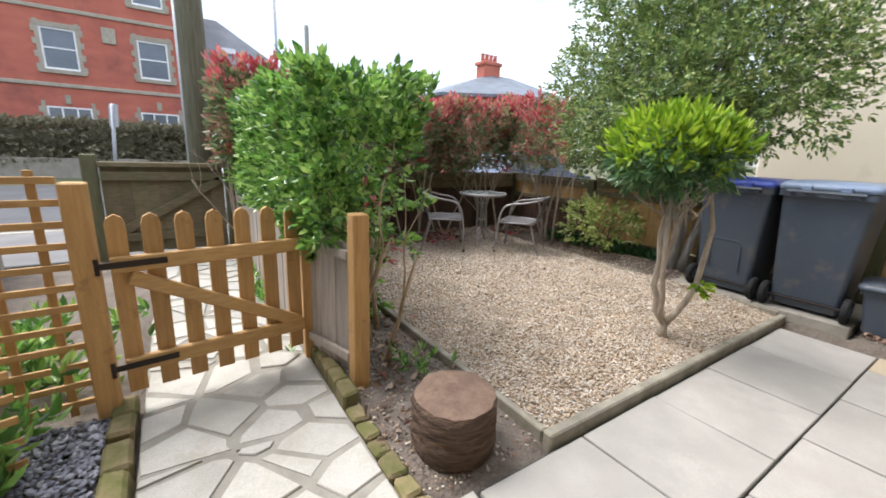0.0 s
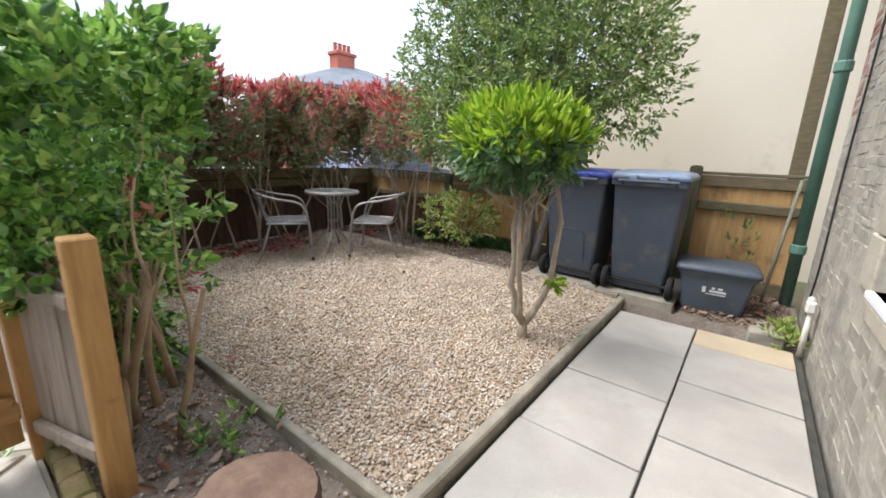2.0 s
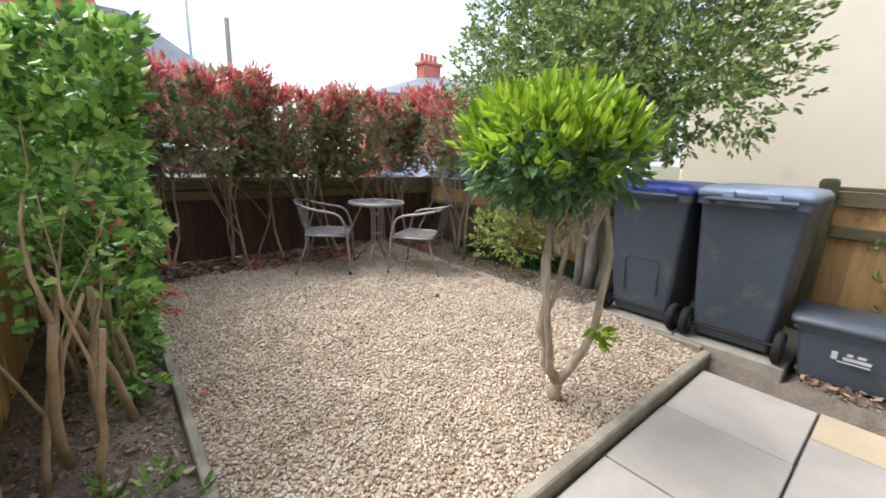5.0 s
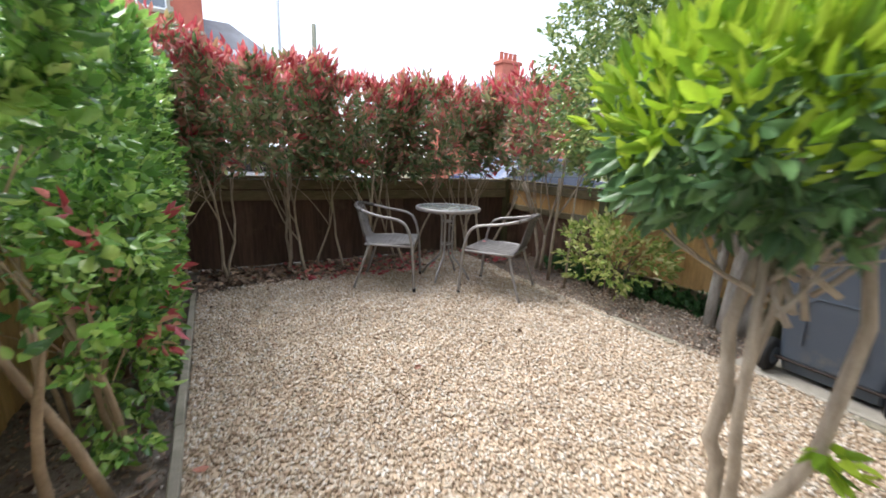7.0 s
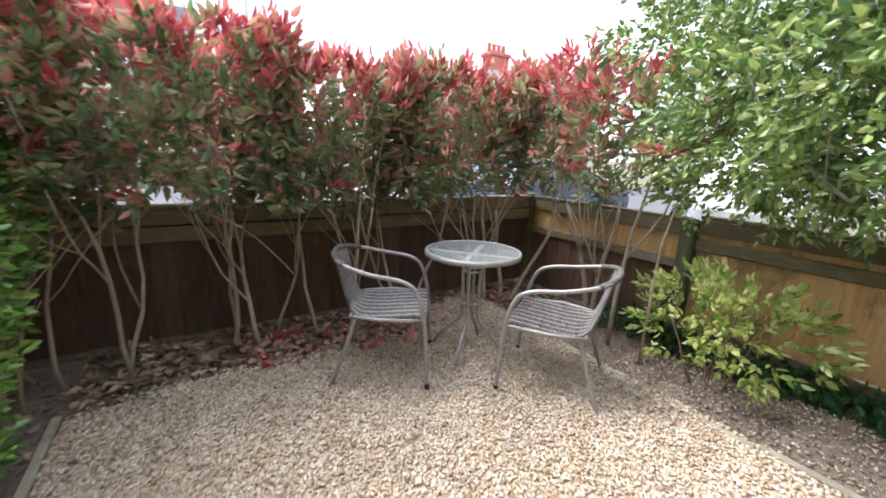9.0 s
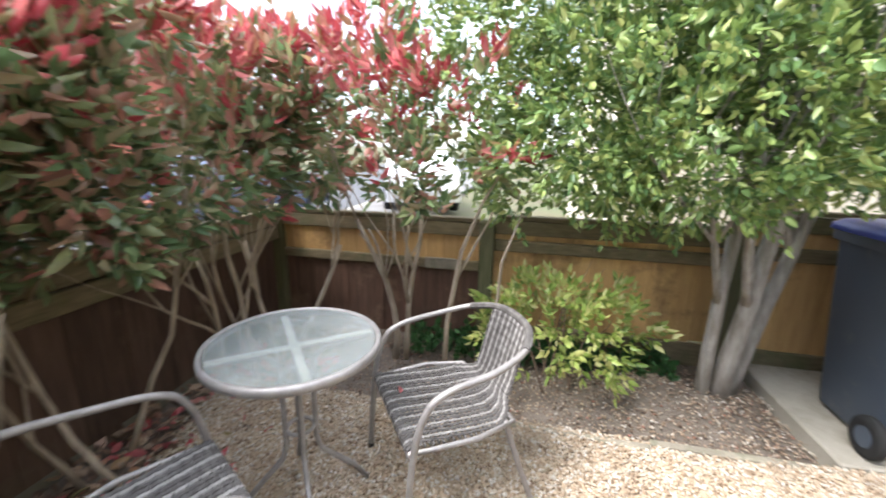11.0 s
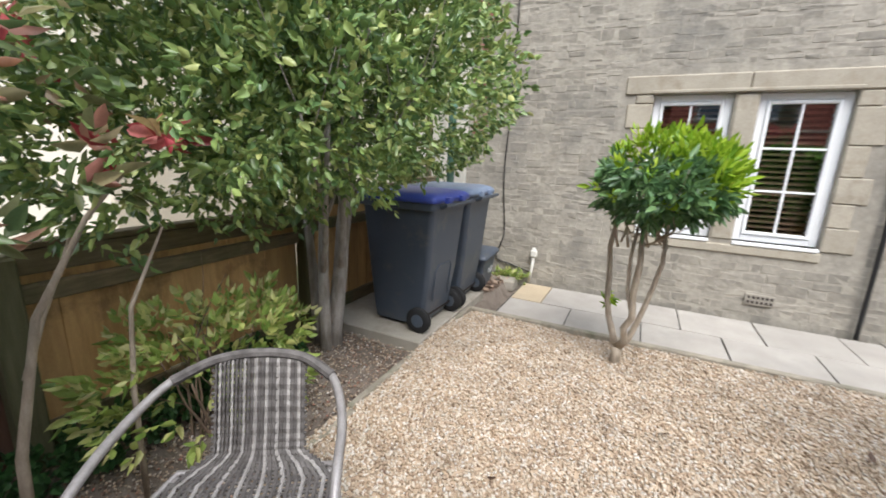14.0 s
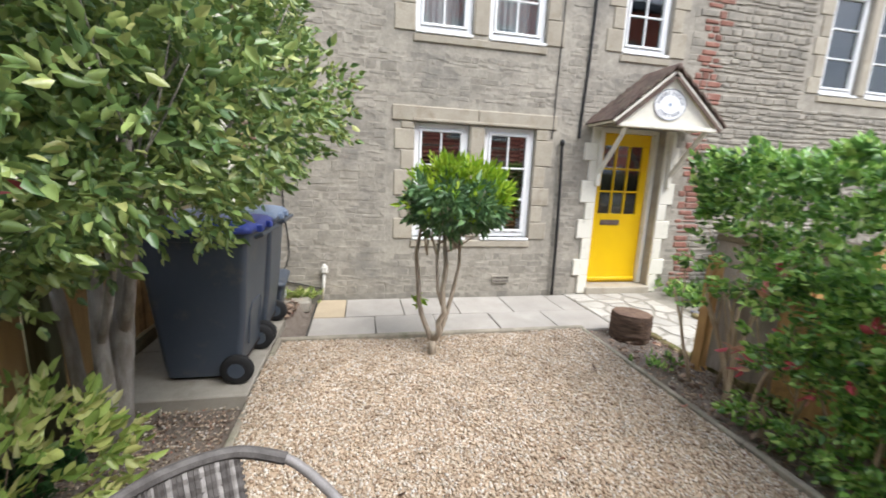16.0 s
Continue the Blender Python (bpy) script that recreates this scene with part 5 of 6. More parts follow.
def surround(x0, x1, z0, z1, xm0, xm1, label):
    """Dressed stone round a pair of lights: jambs with long and short blocks, mullion, lintels, sill."""
    s = thing("stone_surround", label, "surround", pose(0, WALL_Y, 0), "stone window surrounds", "structure")
    rr = random.Random(int(x0 * 100))
    yf, yb = -0.014, 0.045
    for xa, sg in ((x0, -1), (x1, 1)):
        z = z0 - 0.02
        i = 0
        while z < z1 - 0.05:
            hh = min(rr.uniform(0.2, 0.3), z1 - z)
            w = (0.22, 0.15)[i % 2]
            a, b = (xa - w, xa - 0.002) if sg < 0 else (xa + 0.002, xa + w)
            part("jamb_stone", Geo().box(a, yf, z, b, yb, z + hh - 0.005, 0.008), M["ashlar"], s)
            z += hh
            i += 1
    part("mullion", Geo().box(xm0 + 0.002, yf - 0.0, z0, xm1 - 0.002, yb, z1 - 0.002, 0.018), M["ashlar"], s)
    for a, b in ((x0 - 0.25, (xm0 + xm1) / 2 - 0.003), ((xm0 + xm1) / 2 + 0.003, x1 + 0.25)):
        part("lintel", Geo().box(a, yf - 0.004, z1 + 0.002, b, yb, z1 + 0.165, 0.01), M["ashlar"], s)
    part("sill", Geo().box(x0 - 0.02, yf - 0.004, z0 - 0.12, x1 + 0.02, yb, z0 - 0.035, 0.012), M["ashlar"], s)
    part("drip_mould", Geo().box(x0 - 0.02, yf - 0.022, z1 + 0.004, x1 + 0.02, yf - 0.003, z1 + 0.035, 0.006), M["ashlar"], s)


surround(0.44, 1.87, 0.72, 2.0, 1.07, 1.25, "pale dressed stone surround of the ground floor window")
surround(0.42, 1.90, 2.93, 4.1, 1.05, 1.23, "pale dressed stone surround of the upstairs window")
surround(2.86, 3.49, 2.95, 4.1, 3.60, 3.61, "pale dressed stone surround above the porch")
surround(5.85, 7.3, 2.72, 4.0, 6.5, 6.66, "pale stone surround of the adjoining cottage window")

# front door
DX0, DX1, DY = 2.80, 3.56, WALL_Y + 0.18
door = thing("door_1", "bright yellow panelled front door with nine small panes, closed", "door", pose(DX0, DY, 0.09), kind="structure")
W_, H_ = DX1 - DX0, 1.95
g = Geo()
gx0, gx1, gz0, gz1 = 0.10, W_ - 0.10, 0.93, 1.80
g.box(0, 0, 0, W_, 0.045, gz0, 0.004)
g.box(0, 0, gz1, W_, 0.045, H_, 0.004)
g.box(0, 0, gz0 + 0.0005, gx0, 0.045, gz1 - 0.0005, 0.003)
g.box(gx1, 0, gz0 + 0.0005, W_, 0.045, gz1 - 0.0005, 0.003)
part("leaf", g, M["yellow"], door)
for i in (1, 2):
    x, z = gx0 + (gx1 - gx0) * i / 3, gz0 + (gz1 - gz0) * i / 3
    part("glazing_bar", Geo().box(x - 0.011, 0.004, gz0, x + 0.011, 0.04, gz1, 0.003), M["yellow"], door)
    part("glazing_bar", Geo().box(gx0, 0.006, z - 0.011, gx1, 0.038, z + 0.011, 0.003), M["yellow"], door)
for i in range(3):
    for j in range(3):
        part("pane", Geo().box(gx0 + (gx1 - gx0) * i / 3, 0.02, gz0 + (gz1 - gz0) * j / 3, gx0 + (gx1 - gx0) * (i + 1) / 3, 0.024, gz0 + (gz1 - gz0) * (j + 1) / 3, 0), M["glass"], door)
part("letterbox", Geo().box(0.15, -0.008, 0.78, 0.43, -0.001, 0.85, 0.003), M["tile"], door, "tarnished brown letterbox")
part("weather_bar", Geo().box(0.01, -0.03, 0.03, W_ - 0.01, -0.001, 0.075, 0.008), M["yellow"], door)
g = Geo()
g.box(2.722, 0.11, 0.088, DX0 - 0.003, 0.24, 2.09, 0.006)
g.box(DX1 + 0.003, 0.11, 0.088, 3.618, 0.24, 2.09, 0.006)
g.box(DX0 - 0.003, 0.11, 0.09 + H_ + 0.004, DX1 + 0.003, 0.24, 2.095, 0.004)
frame_ob = solid("door_frame", g, M["white_paint"], "cream-painted wooden door frame", "frame", "structure")
frame_ob.matrix_basis = pose(0, WALL_Y, 0)
dq = thing("door_surround", "cream-white painted stone blocks round the door", "surround", pose(0, WALL_Y, 0), kind="structure")
for xa, sg in ((2.72, -1), (3.62, 1)):
    z, i = 0.0, 0
    while z < 2.05:
        hh = min((0.24, 0.21, 0.27)[i % 3], 2.08 - z)
        w = (0.13, 0.21)[i % 2]
        a, b = (xa - w, xa - 0.002) if sg < 0 else (xa + 0.002, xa + w)
        part("jamb_stone", Geo().box(a, -0.03, z + 0.002, b, 0.2, z + hh - 0.001, 0.006), M["white_paint"], dq)
        z += hh
        i += 1

# porch hood
PX, PZ, EZ, HWD = 3.20, 2.66, 2.09, 0.70
porch = thing("porch_hood", "gabled porch hood with brown clay tiles and cream boards", "porch", pose(PX, 0.08, 0))
DEP = WALL_Y - 0.035 - 0.08
g = Geo().prism([(-0.60, 2.07), (0.60, 2.07), (0.0, 2.605)], 0, 0.02, 0.002, pose(0, 0.06, 0, 90, 0, 0))
part("gable_board", g, M["white_paint"], porch)
part("tie_beam", Geo().box(-0.62, 0.0, 2.03, 0.62, 0.055, 2.075, 0.006), M["white_paint"], porch)
for s in (-1, 1):
    ang = math.degrees(math.atan2(PZ - EZ, HWD))
    ln = math.hypot(PZ - EZ, HWD)
    m = pose(0, 0, PZ, 0, 0, 0) @ pose(0, 0, 0, 0, ang if s > 0 else 180 - ang, 0)
    # local x runs down the slope
    zs = 1 if s > 0 else -1
    part("roof_deck", Geo().box(0.0, 0.0, min(-0.03 * zs, -0.004 * zs), ln, DEP, max(-0.03 * zs, -0.004 * zs), 0.002, m), M["white_paint"], porch)
    rr = random.Random(4)
    for i in range(7):
        for j in range(4):
            a, b = ln * i / 7 - 0.005, ln * (i + 1) / 7 + 0.022
            y0, y1 = -0.02 + (DEP + 0.02) * j / 4, -0.02 + (DEP + 0.02) * (j + 1) / 4 - 0.004
            t0, t1 = 0.0, 0.016
            mm = m @ Matrix.Translation((a, 0, (0.030 + 0.006 * rr.random()) * zs)) @ pose(0, 0, 0, 0, rr.uniform(-1, 1) - 9 * zs * -1, 0)
            part("tile", Geo().box(0, y0, min(0, 0.02 * zs), b - a, y1, max(0, 0.02 * zs), 0.003, mm), M["tile"], porch)
    part("barge_board", Geo().box(0.02, -0.012, min(-0.075 * zs, -0.035 * zs), ln, 0.0, max(-0.075 * zs, -0.035 * zs), 0.002, m), M["tile"], porch)
    br = smoothline([(s * 0.50, DEP, 1.52), (s * 0.50, DEP - 0.10, 1.62), (s * 0.50, 0.16, 1.90), (s * 0.51, 0.05, 2.03)], 5)
    part("bracket", Geo().tube(br, 0.03, 6), M["white_paint"], porch, "cream curved timber bracket", True)
    part("wall_post", Geo().box(s * 0.50 - 0.03, DEP - 0.04, 1.38, s * 0.50 + 0.03, DEP - 0.001, 2.04, 0.006), M["white_paint"], porch)
part("ridge", Geo().tube([(0, -0.03, PZ + 0.02), (0, DEP, PZ + 0.02)], 0.035, 10), M["tile"], porch, "", True)
# name plaque
plaque = thing("name_plaque", "oval white house name plaque with dark blue lettering", "sign", pose(PX - 0.01, 0.132 - 0.06, 2.295))
n = 40
g = Geo().prism([(0.205 * math.cos(2 * math.pi * k / n), 0.168 * math.sin(2 * math.pi * k / n)) for k in range(n)], 0, 0.012, 0.004, pose(0, 0.0475, 0, 90, 0, 0))
part("plate", g, M["upvc"], plaque)
navy = mat("navy_ink", (0.03, 0.05, 0.12), rough=0.5, bump=0)
g = Geo()
g.tube([(0.198 * math.cos(2 * math.pi * k / n), 0.034, 0.161 * math.sin(2 * math.pi * k / n)) for k in range(n + 1)], 0.0035, 5)
part("rim_line", g, navy, plaque)


def letter(ch, m, size, parent, material):
    cu = bpy.data.curves.new("letter", "FONT")
    cu.body, cu.size, cu.align_x, cu.align_y, cu.extrude = ch, size, "CENTER", "CENTER", 0.0015
    tmp = bpy.data.objects.new("letter_tmp", cu)
    me = bpy.data.meshes.new_from_object(tmp)
    bpy.data.objects.remove(tmp)
    part("letter", me, material, parent, at=m)


for word, a0, a1, flip in (("PUDDLEDUCK", 172, 8, 1), ("COTTAGE", 218, 322, -1)):
    for i, chh in enumerate(word):
        a = radians(a0 + (a1 - a0) * i / (len(word) - 1))
        x, z = 0.150 * math.cos(a), 0.118 * math.sin(a)
        turn = math.degrees(math.atan2(z / 0.118 ** 2, x / 0.150 ** 2)) - 90 if flip > 0 else math.degrees(math.atan2(z / 0.118 ** 2, x / 0.150 ** 2)) + 90
        letter(chh, pose(x, 0.034, z) @ pose(0, 0, 0, 90, 0, 0) @ pose(0, 0, 0, 0, 0, turn), 0.055, plaque, navy)
part("motif", Geo().lathe([(0.02, 0), (0.018, 0.002)], 12, pose(0.0, 0.035, 0.0, 90, 0, 0)), M["lid_grey"], plaque, "small faded blue motif")

# pipes and wires on the cottage
yw = WALL_Y - 0.05
dp = thing("downpipe", "green painted downpipe at the cottage corner", "pipe", pose(-1.58, 0.53, 0))
part("pipe", Geo().tube([(0, 0, 0.02), (0, 0, 5.3)], 0.045, 14), M["gpipe"], dp, "", True)
for z in (0.5, 1.9, 3.4):
    part("collar", Geo().lathe([(0.05, 0), (0.056, 0.01), (0.056, 0.07), (0.05, 0.08)], 14, pose(0, 0, z)), M["gpipe"], dp)
solid("tall_board", Geo().box(-1.835, 0.37, -0.15, -1.80, 0.48, 4.6, 0.006), M["rail_gr"], "tall weathered grey timber board beside the downpipe", "board")
solid("pole", Geo().tube([(-1.45, 0.36, 0.0), (-1.62, 0.46, 1.10)], 0.014, 7), M["polewood"], "weathered stick leaning against the fence corner", "stick", smooth=True)
solid("waste_pipe", Geo().tube(smoothline([(2.235, yw, 0.0), (2.225, yw, 0.9), (2.19, yw, 1.82), (2.20, yw + 0.02, 1.86)], 4), 0.019, 8), M["bpipe"], "black plastic waste pipe on the cottage wall", "pipe", smooth=True)
solid("vent_cap", Geo().lathe([(0.02, 0), (0.03, 0.01), (0.03, 0.05), (0.015, 0.065)], 10, pose(2.19, yw, 1.83)), M["bpipe"], "black cap on the waste pipe", "pipe", smooth=True)
solid("cable", Geo().tube(smoothline([(2.42, yw + 0.03, 1.93), (2.42, yw + 0.03, 2.1), (2.46, yw + 0.03, 3.2), (2.48, yw + 0.03, 5.2)], 4), 0.016, 7), M["bpipe"], "black downpipe running up beside the porch", "pipe", smooth=True)
solid("cable", Geo().tube(smoothline([(2.07, yw + 0.035, 1.9), (2.08, yw + 0.035, 2.6), (2.10, yw + 0.035, 4.0), (2.1, yw + 0.035, 5.2)], 4), 0.006, 6), M["bpipe"], "thin black cable down the cottage wall", "cable", smooth=True)
solid("cable", Geo().tube(smoothline([(-0.93, yw + 0.035, 5.2), (-0.92, yw + 0.035, 2.4), (-0.95, yw + 0.035, 1.2), (-0.90, yw + 0.035, 0.55), (-0.98, yw + 0.035, 0.25), (-0.8, yw + 0.03, 0.18), (-0.55, yw + 0.03, 0.12)], 5), 0.007, 6), M["bpipe"], "black cable hanging down the stone wall", "cable", smooth=True)
tap = thing("cable_box", "white plastic box on a short white conduit", "fixture", pose(-0.53, WALL_Y - 0.055, 0))
part("conduit", Geo().tube([(-0.03, 0.01, 0.0), (-0.012, 0.01, 0.16), (0, 0.01, 0.31)], 0.016, 10), M["wpipe"], tap, "", True)
part("housing", Geo().box(-0.035, -0.022, 0.31, 0.035, 0.03, 0.39, 0.012), M["wpipe"], tap)
part("cap", Geo().lathe([(0.02, 0.39), (0.022, 0.40), (0.013, 0.415)], 12), M["wpipe"], tap)
vent = thing("air_brick", "small terracotta air brick low in the wall", "vent", pose(1.55, WALL_Y - 0.022, 0.20))
part("plate", Geo().box(-0.11, 0, -0.05, 0.11, 0.02, 0.05, 0.003), M["conc"], vent)
# solid dark blocks on the plate, coloured as the shade inside its slots
for i in range(6):
    for z in (-0.022, 0.022):
        part("slot", Geo().box(-0.095 + i * 0.034, -0.003, z - 0.012, -0.075 + i * 0.034, -0.0005, z + 0.012, 0), M["unlit_shade"], vent)

# ---- across the road ----
def sash_window(parent, x, z, w, h, arched=False):
    """Sash window with a toothed stone surround, on a facade at local y = 0 facing +y."""
    win = part("window", Geo().box(x - w / 2, -0.10, z, x + w / 2, -0.04, z + h, 0.0), M["farglass"], parent, "sash window with a pale stone surround")
    g = Geo()
    for a, b, c, d in ((x - w / 2, x - w / 2 + 0.07, z, z + h), (x + w / 2 - 0.07, x + w / 2, z, z + h), (x - w / 2 + 0.07, x + w / 2 - 0.07, z, z + 0.09), (x - w / 2 + 0.07, x + w / 2 - 0.07, z + h - 0.07, z + h)):
        g.box(a, -0.035, c, b, 0.0, d, 0.004)
    if arched:
        for i in (1, 2):
            g.box(x - w / 2 + w * i / 3 - 0.03, -0.035, z + 0.09, x - w / 2 + w * i / 3 + 0.03, 0.0, z + h - 0.07, 0.004)
        g.box(x - w / 2 + 0.07, -0.034, z + h * 0.58, x + w / 2 - 0.07, 0.001, z + h * 0.58 + 0.05, 0.004)
    else:
        g.box(x - w / 2 + 0.07, -0.034, z + h * 0.5, x + w / 2 - 0.07, 0.001, z + h * 0.5 + 0.06, 0.004)
    part("frame", g, M["upvc"], win)
    for s in (-1, 1):
        e, zz, i, teeth = x + s * w / 2, z - 0.05, 0, []
        while zz < z + h + 0.05:
            t = (0.24, 0.13)[i % 2]
            teeth += [(e + s * t, zz), (e + s * t, zz + 0.245)]
            zz += 0.245
            i += 1
        outline = [(e, z - 0.05)] + teeth + [(e, zz)]
        part("jamb", Geo().prism(outline if s > 0 else outline[::-1], -0.03, 0.05, 0.002, pose(0, 0, 0, 90, 0, 0)), M["ashlar"], win)
    if not arched:
        part("lintel", Geo().box(x - w / 2 - 0.2, -0.05, z + h + 0.0, x + w / 2 + 0.2, 0.035, z + h + 0.2, 0.01), M["ashlar"], win)
    else:
        part("keystone", Geo().box(x - 0.1, -0.05, z + h + 0.12, x + 0.1, 0.05, z + h + 0.5, 0.01), M["ashlar"], win)
    part("sill", Geo().box(x - w / 2 - 0.2, -0.05, z - 0.16, x + w / 2 + 0.2, 0.07, z, 0.01), M["ashlar"], win)


BY = -24.0
hall = thing("brick_building", "tall red brick Victorian building with stone-trimmed sash windows", "house", pose(-0.6, BY, 0))
part("wall", Geo().box(2.25, -9, -0.2, 30, -0.11, 14, 0.0), M["brickwall"], hall)
HOLES = []
for i in range(7):
    x = 4.15 + i * 3.25
    HOLES += [(x - 0.575, x + 0.575, z, z + 1.65) for z in (4.05, 7.15, 10.1)] + [(x - 0.75, x + 0.75, 1.35, 2.55)]
g = pierced(2.2, 30, -0.2, 14, -0.105, 0.0, HOLES)
part("brick_face", g, M["brickwall"], hall)
part("roof", Geo().box(2.0, -9.2, 14.004, 30.2, 0.3, 14.6, 0.05), M["slate"], hall)
for z in (3.35, 6.35, 9.3):
    part("string_course", Geo().box(2.15, 0.001, z, 30, 0.06, z + 0.16, 0.02), M["ashlar"], hall)
for i in range(7):
    x = 4.15 + i * 3.25
    sash_window(hall, x, 4.05, 1.15, 1.65)
    sash_window(hall, x, 7.15, 1.15, 1.65)
    sash_window(hall, x, 10.1, 1.15, 1.65)
    sash_window(hall, x, 1.35, 1.5, 1.2, True)
part("date_stone", Geo().box(5.45, 0.001, 5.35, 5.95, 0.06, 6.0, 0.02), M["ashlar"], hall)

lodge = thing("slate_roofed_house", "red brick house with a grey slate hipped roof", "house", pose(-0.7, -27, 0))
part("wall", Geo().box(-2.9, -7, -0.2, 2.6, 0, 5.1, 0.0), M["brickwall"], lodge)
g = Geo()
g.add([(-3.2, 0.35, 5.1), (2.6, 0.35, 5.1), (2.6, -3.5, 8.7), (0.9, -3.5, 8.7), (-3.2, -7.3, 5.1), (2.6, -7.3, 5.1)],
      [(0, 1, 2, 3), (0, 3, 4), (4, 3, 2, 5), (1, 5, 2), (0, 4, 5, 1)])
part("roof", g, M["slate"], lodge)
part("gutter", Geo().box(-3.25, 0.352, 5.0, 2.6, 0.45, 5.1, 0.01), M["bpipe"], lodge)
part("roof_light", Geo().box(-0.4, 0, 0, 0.35, 0.03, 0.5, 0.01, pose(0.6, -1.0, 6.42, 43, 0, 0)), M["galv"], lodge, "small skylight in the slates")

villa = thing("hipped_house", "brick house with a shallow slate roof and a red chimney stack", "house", pose(-14.2, -19.6, -0.40) @ Matrix.Diagonal((1.28, 1.1, 0.98, 1)))
nn = 8
poly = [(4.4 * math.cos(2 * math.pi * (k + 0.5) / nn), 3.6 * math.sin(2 * math.pi * (k + 0.5) / nn)) for k in range(nn)]
part("wall", Geo().prism(poly, -0.2, 4.75, 0.01), M["brickwall"], villa)
g = Geo()
g.v = [(x * 1.1, y * 1.1, 4.62) for x, y in poly] + [(x * 1.1, y * 1.1, 4.78) for x, y in poly] + [(-0.5, 0, 6.45), (0.9, 0, 6.45)]
for k in range(nn):
    g.f.append((k, (k + 1) % nn, nn + (k + 1) % nn, nn + k))
    e = 2 * nn + (1 if math.cos(2 * math.pi * (k + 1) / nn) > 0.1 else 0)
    g.f.append((nn + k, nn + (k + 1) % nn, e))
g.f += [(nn + 1, 2 * nn + 1, 2 * nn), (nn + 5, 2 * nn, 2 * nn + 1)]
g.f.append(tuple(range(nn))[::-1])
part("roof", g, M["slate"], villa)
ch = part("chimney", Geo().box(0.45, -0.4, 5.6, 1.4, 0.3, 7.0, 0.02), M["brickwall"], villa, "red brick chimney stack")
part("cornice", Geo().box(0.38, -0.47, 6.9, 1.47, 0.37, 7.1, 0.03), M["brickwall"], ch)
for i in range(4):
    part("chimney_pot", Geo().lathe([(0.11, 7.1), (0.10, 7.15), (0.085, 7.5), (0.11, 7.55)], 12, pose(0.56 + 0.245 * i, -0.05, 0)), M["brickwall"], ch)

# bank and hedge before the brick building
g = Geo().box(2.0, -19.2, -0.2, 40, -18.85, 0.55, 0.02)
solid("retaining_wall", g, M["conc"], "low dark retaining wall below the far hedge", "wall", "structure")
fh = plant("roadside_hedge", "long olive-grey clipped hedge across the road", "hedge", (10, -19.6, 0))
q, u = in_box(NR, 7000, (2.3, -20.3, 0.5), (22, -18.95, 1.70), 0.8)
q += u * (0.12 * wob(q, 2.0))[:, None]
leaves("foliage", fh, M["far_leaf"], q, u + NR.normal(0, 0.5, q.shape), per=6, length=0.17, width=0.6, twig=0.22)
part("core", Geo().box(-7.4, -0.45, 0.0, 11.7, 0.45, 1.5, 0.1), M["far_leaf"], fh)
solid("gate_pier", Geo().box(1.35, -19.1, -0.2, 1.85, -18.6, 1.25, 0.03), M["redbrick"], "brick gate pier at the hedge end", "pier")


def street_pole(x, y, h, r, material, label, name="utility_pole"):
    t = thing(name, label, "pole", pose(x, y, -0.1))
    part("shaft", Geo().tube([(0, 0, 0), (0, 0, h * 0.5), (0, 0, h)], [r, r * 0.88, r * 0.75], 12), material, t, "", True)
    return t


up = street_pole(2.93, -5.55, 8.5, 0.17, M["polewood"], "thick weathered wooden utility pole beside the pavement")
part("cable_guard", Geo().tube([(0.13, 0.05, 0.1), (0.125, 0.05, 3.4)], 0.03, 8), M["galv"], up, "grey metal cable guard", True)
fp = street_pole(-3.0, -22.0, 7.3, 0.14, M["polewood"], "distant dark wooden utility pole")
lp = street_pole(-1.2, -20.5, 9.2, 0.07, M["galv"], "slim grey street lamp column", "street_lamp")
part("lantern", Geo().box(-0.15, -0.1, 9.15, 0.6, 0.1, 9.3, 0.04), M["galv"], lp)
sg = thing("road_sign", "thin grey road sign post seen from behind", "sign", pose(4.62, -13.9, -0.12, 0, -4, 0))
part("post", Geo().tube([(0, 0, 0), (0, 0, 2.3)], 0.045, 10), M["galv"], sg, "", True)
part("plate", Geo().box(-0.03, -0.28, 1.7, -0.01, 0.28, 2.28, 0.003, pose(0, 0, 0, 0, 0, 25)), M["galv"], sg)


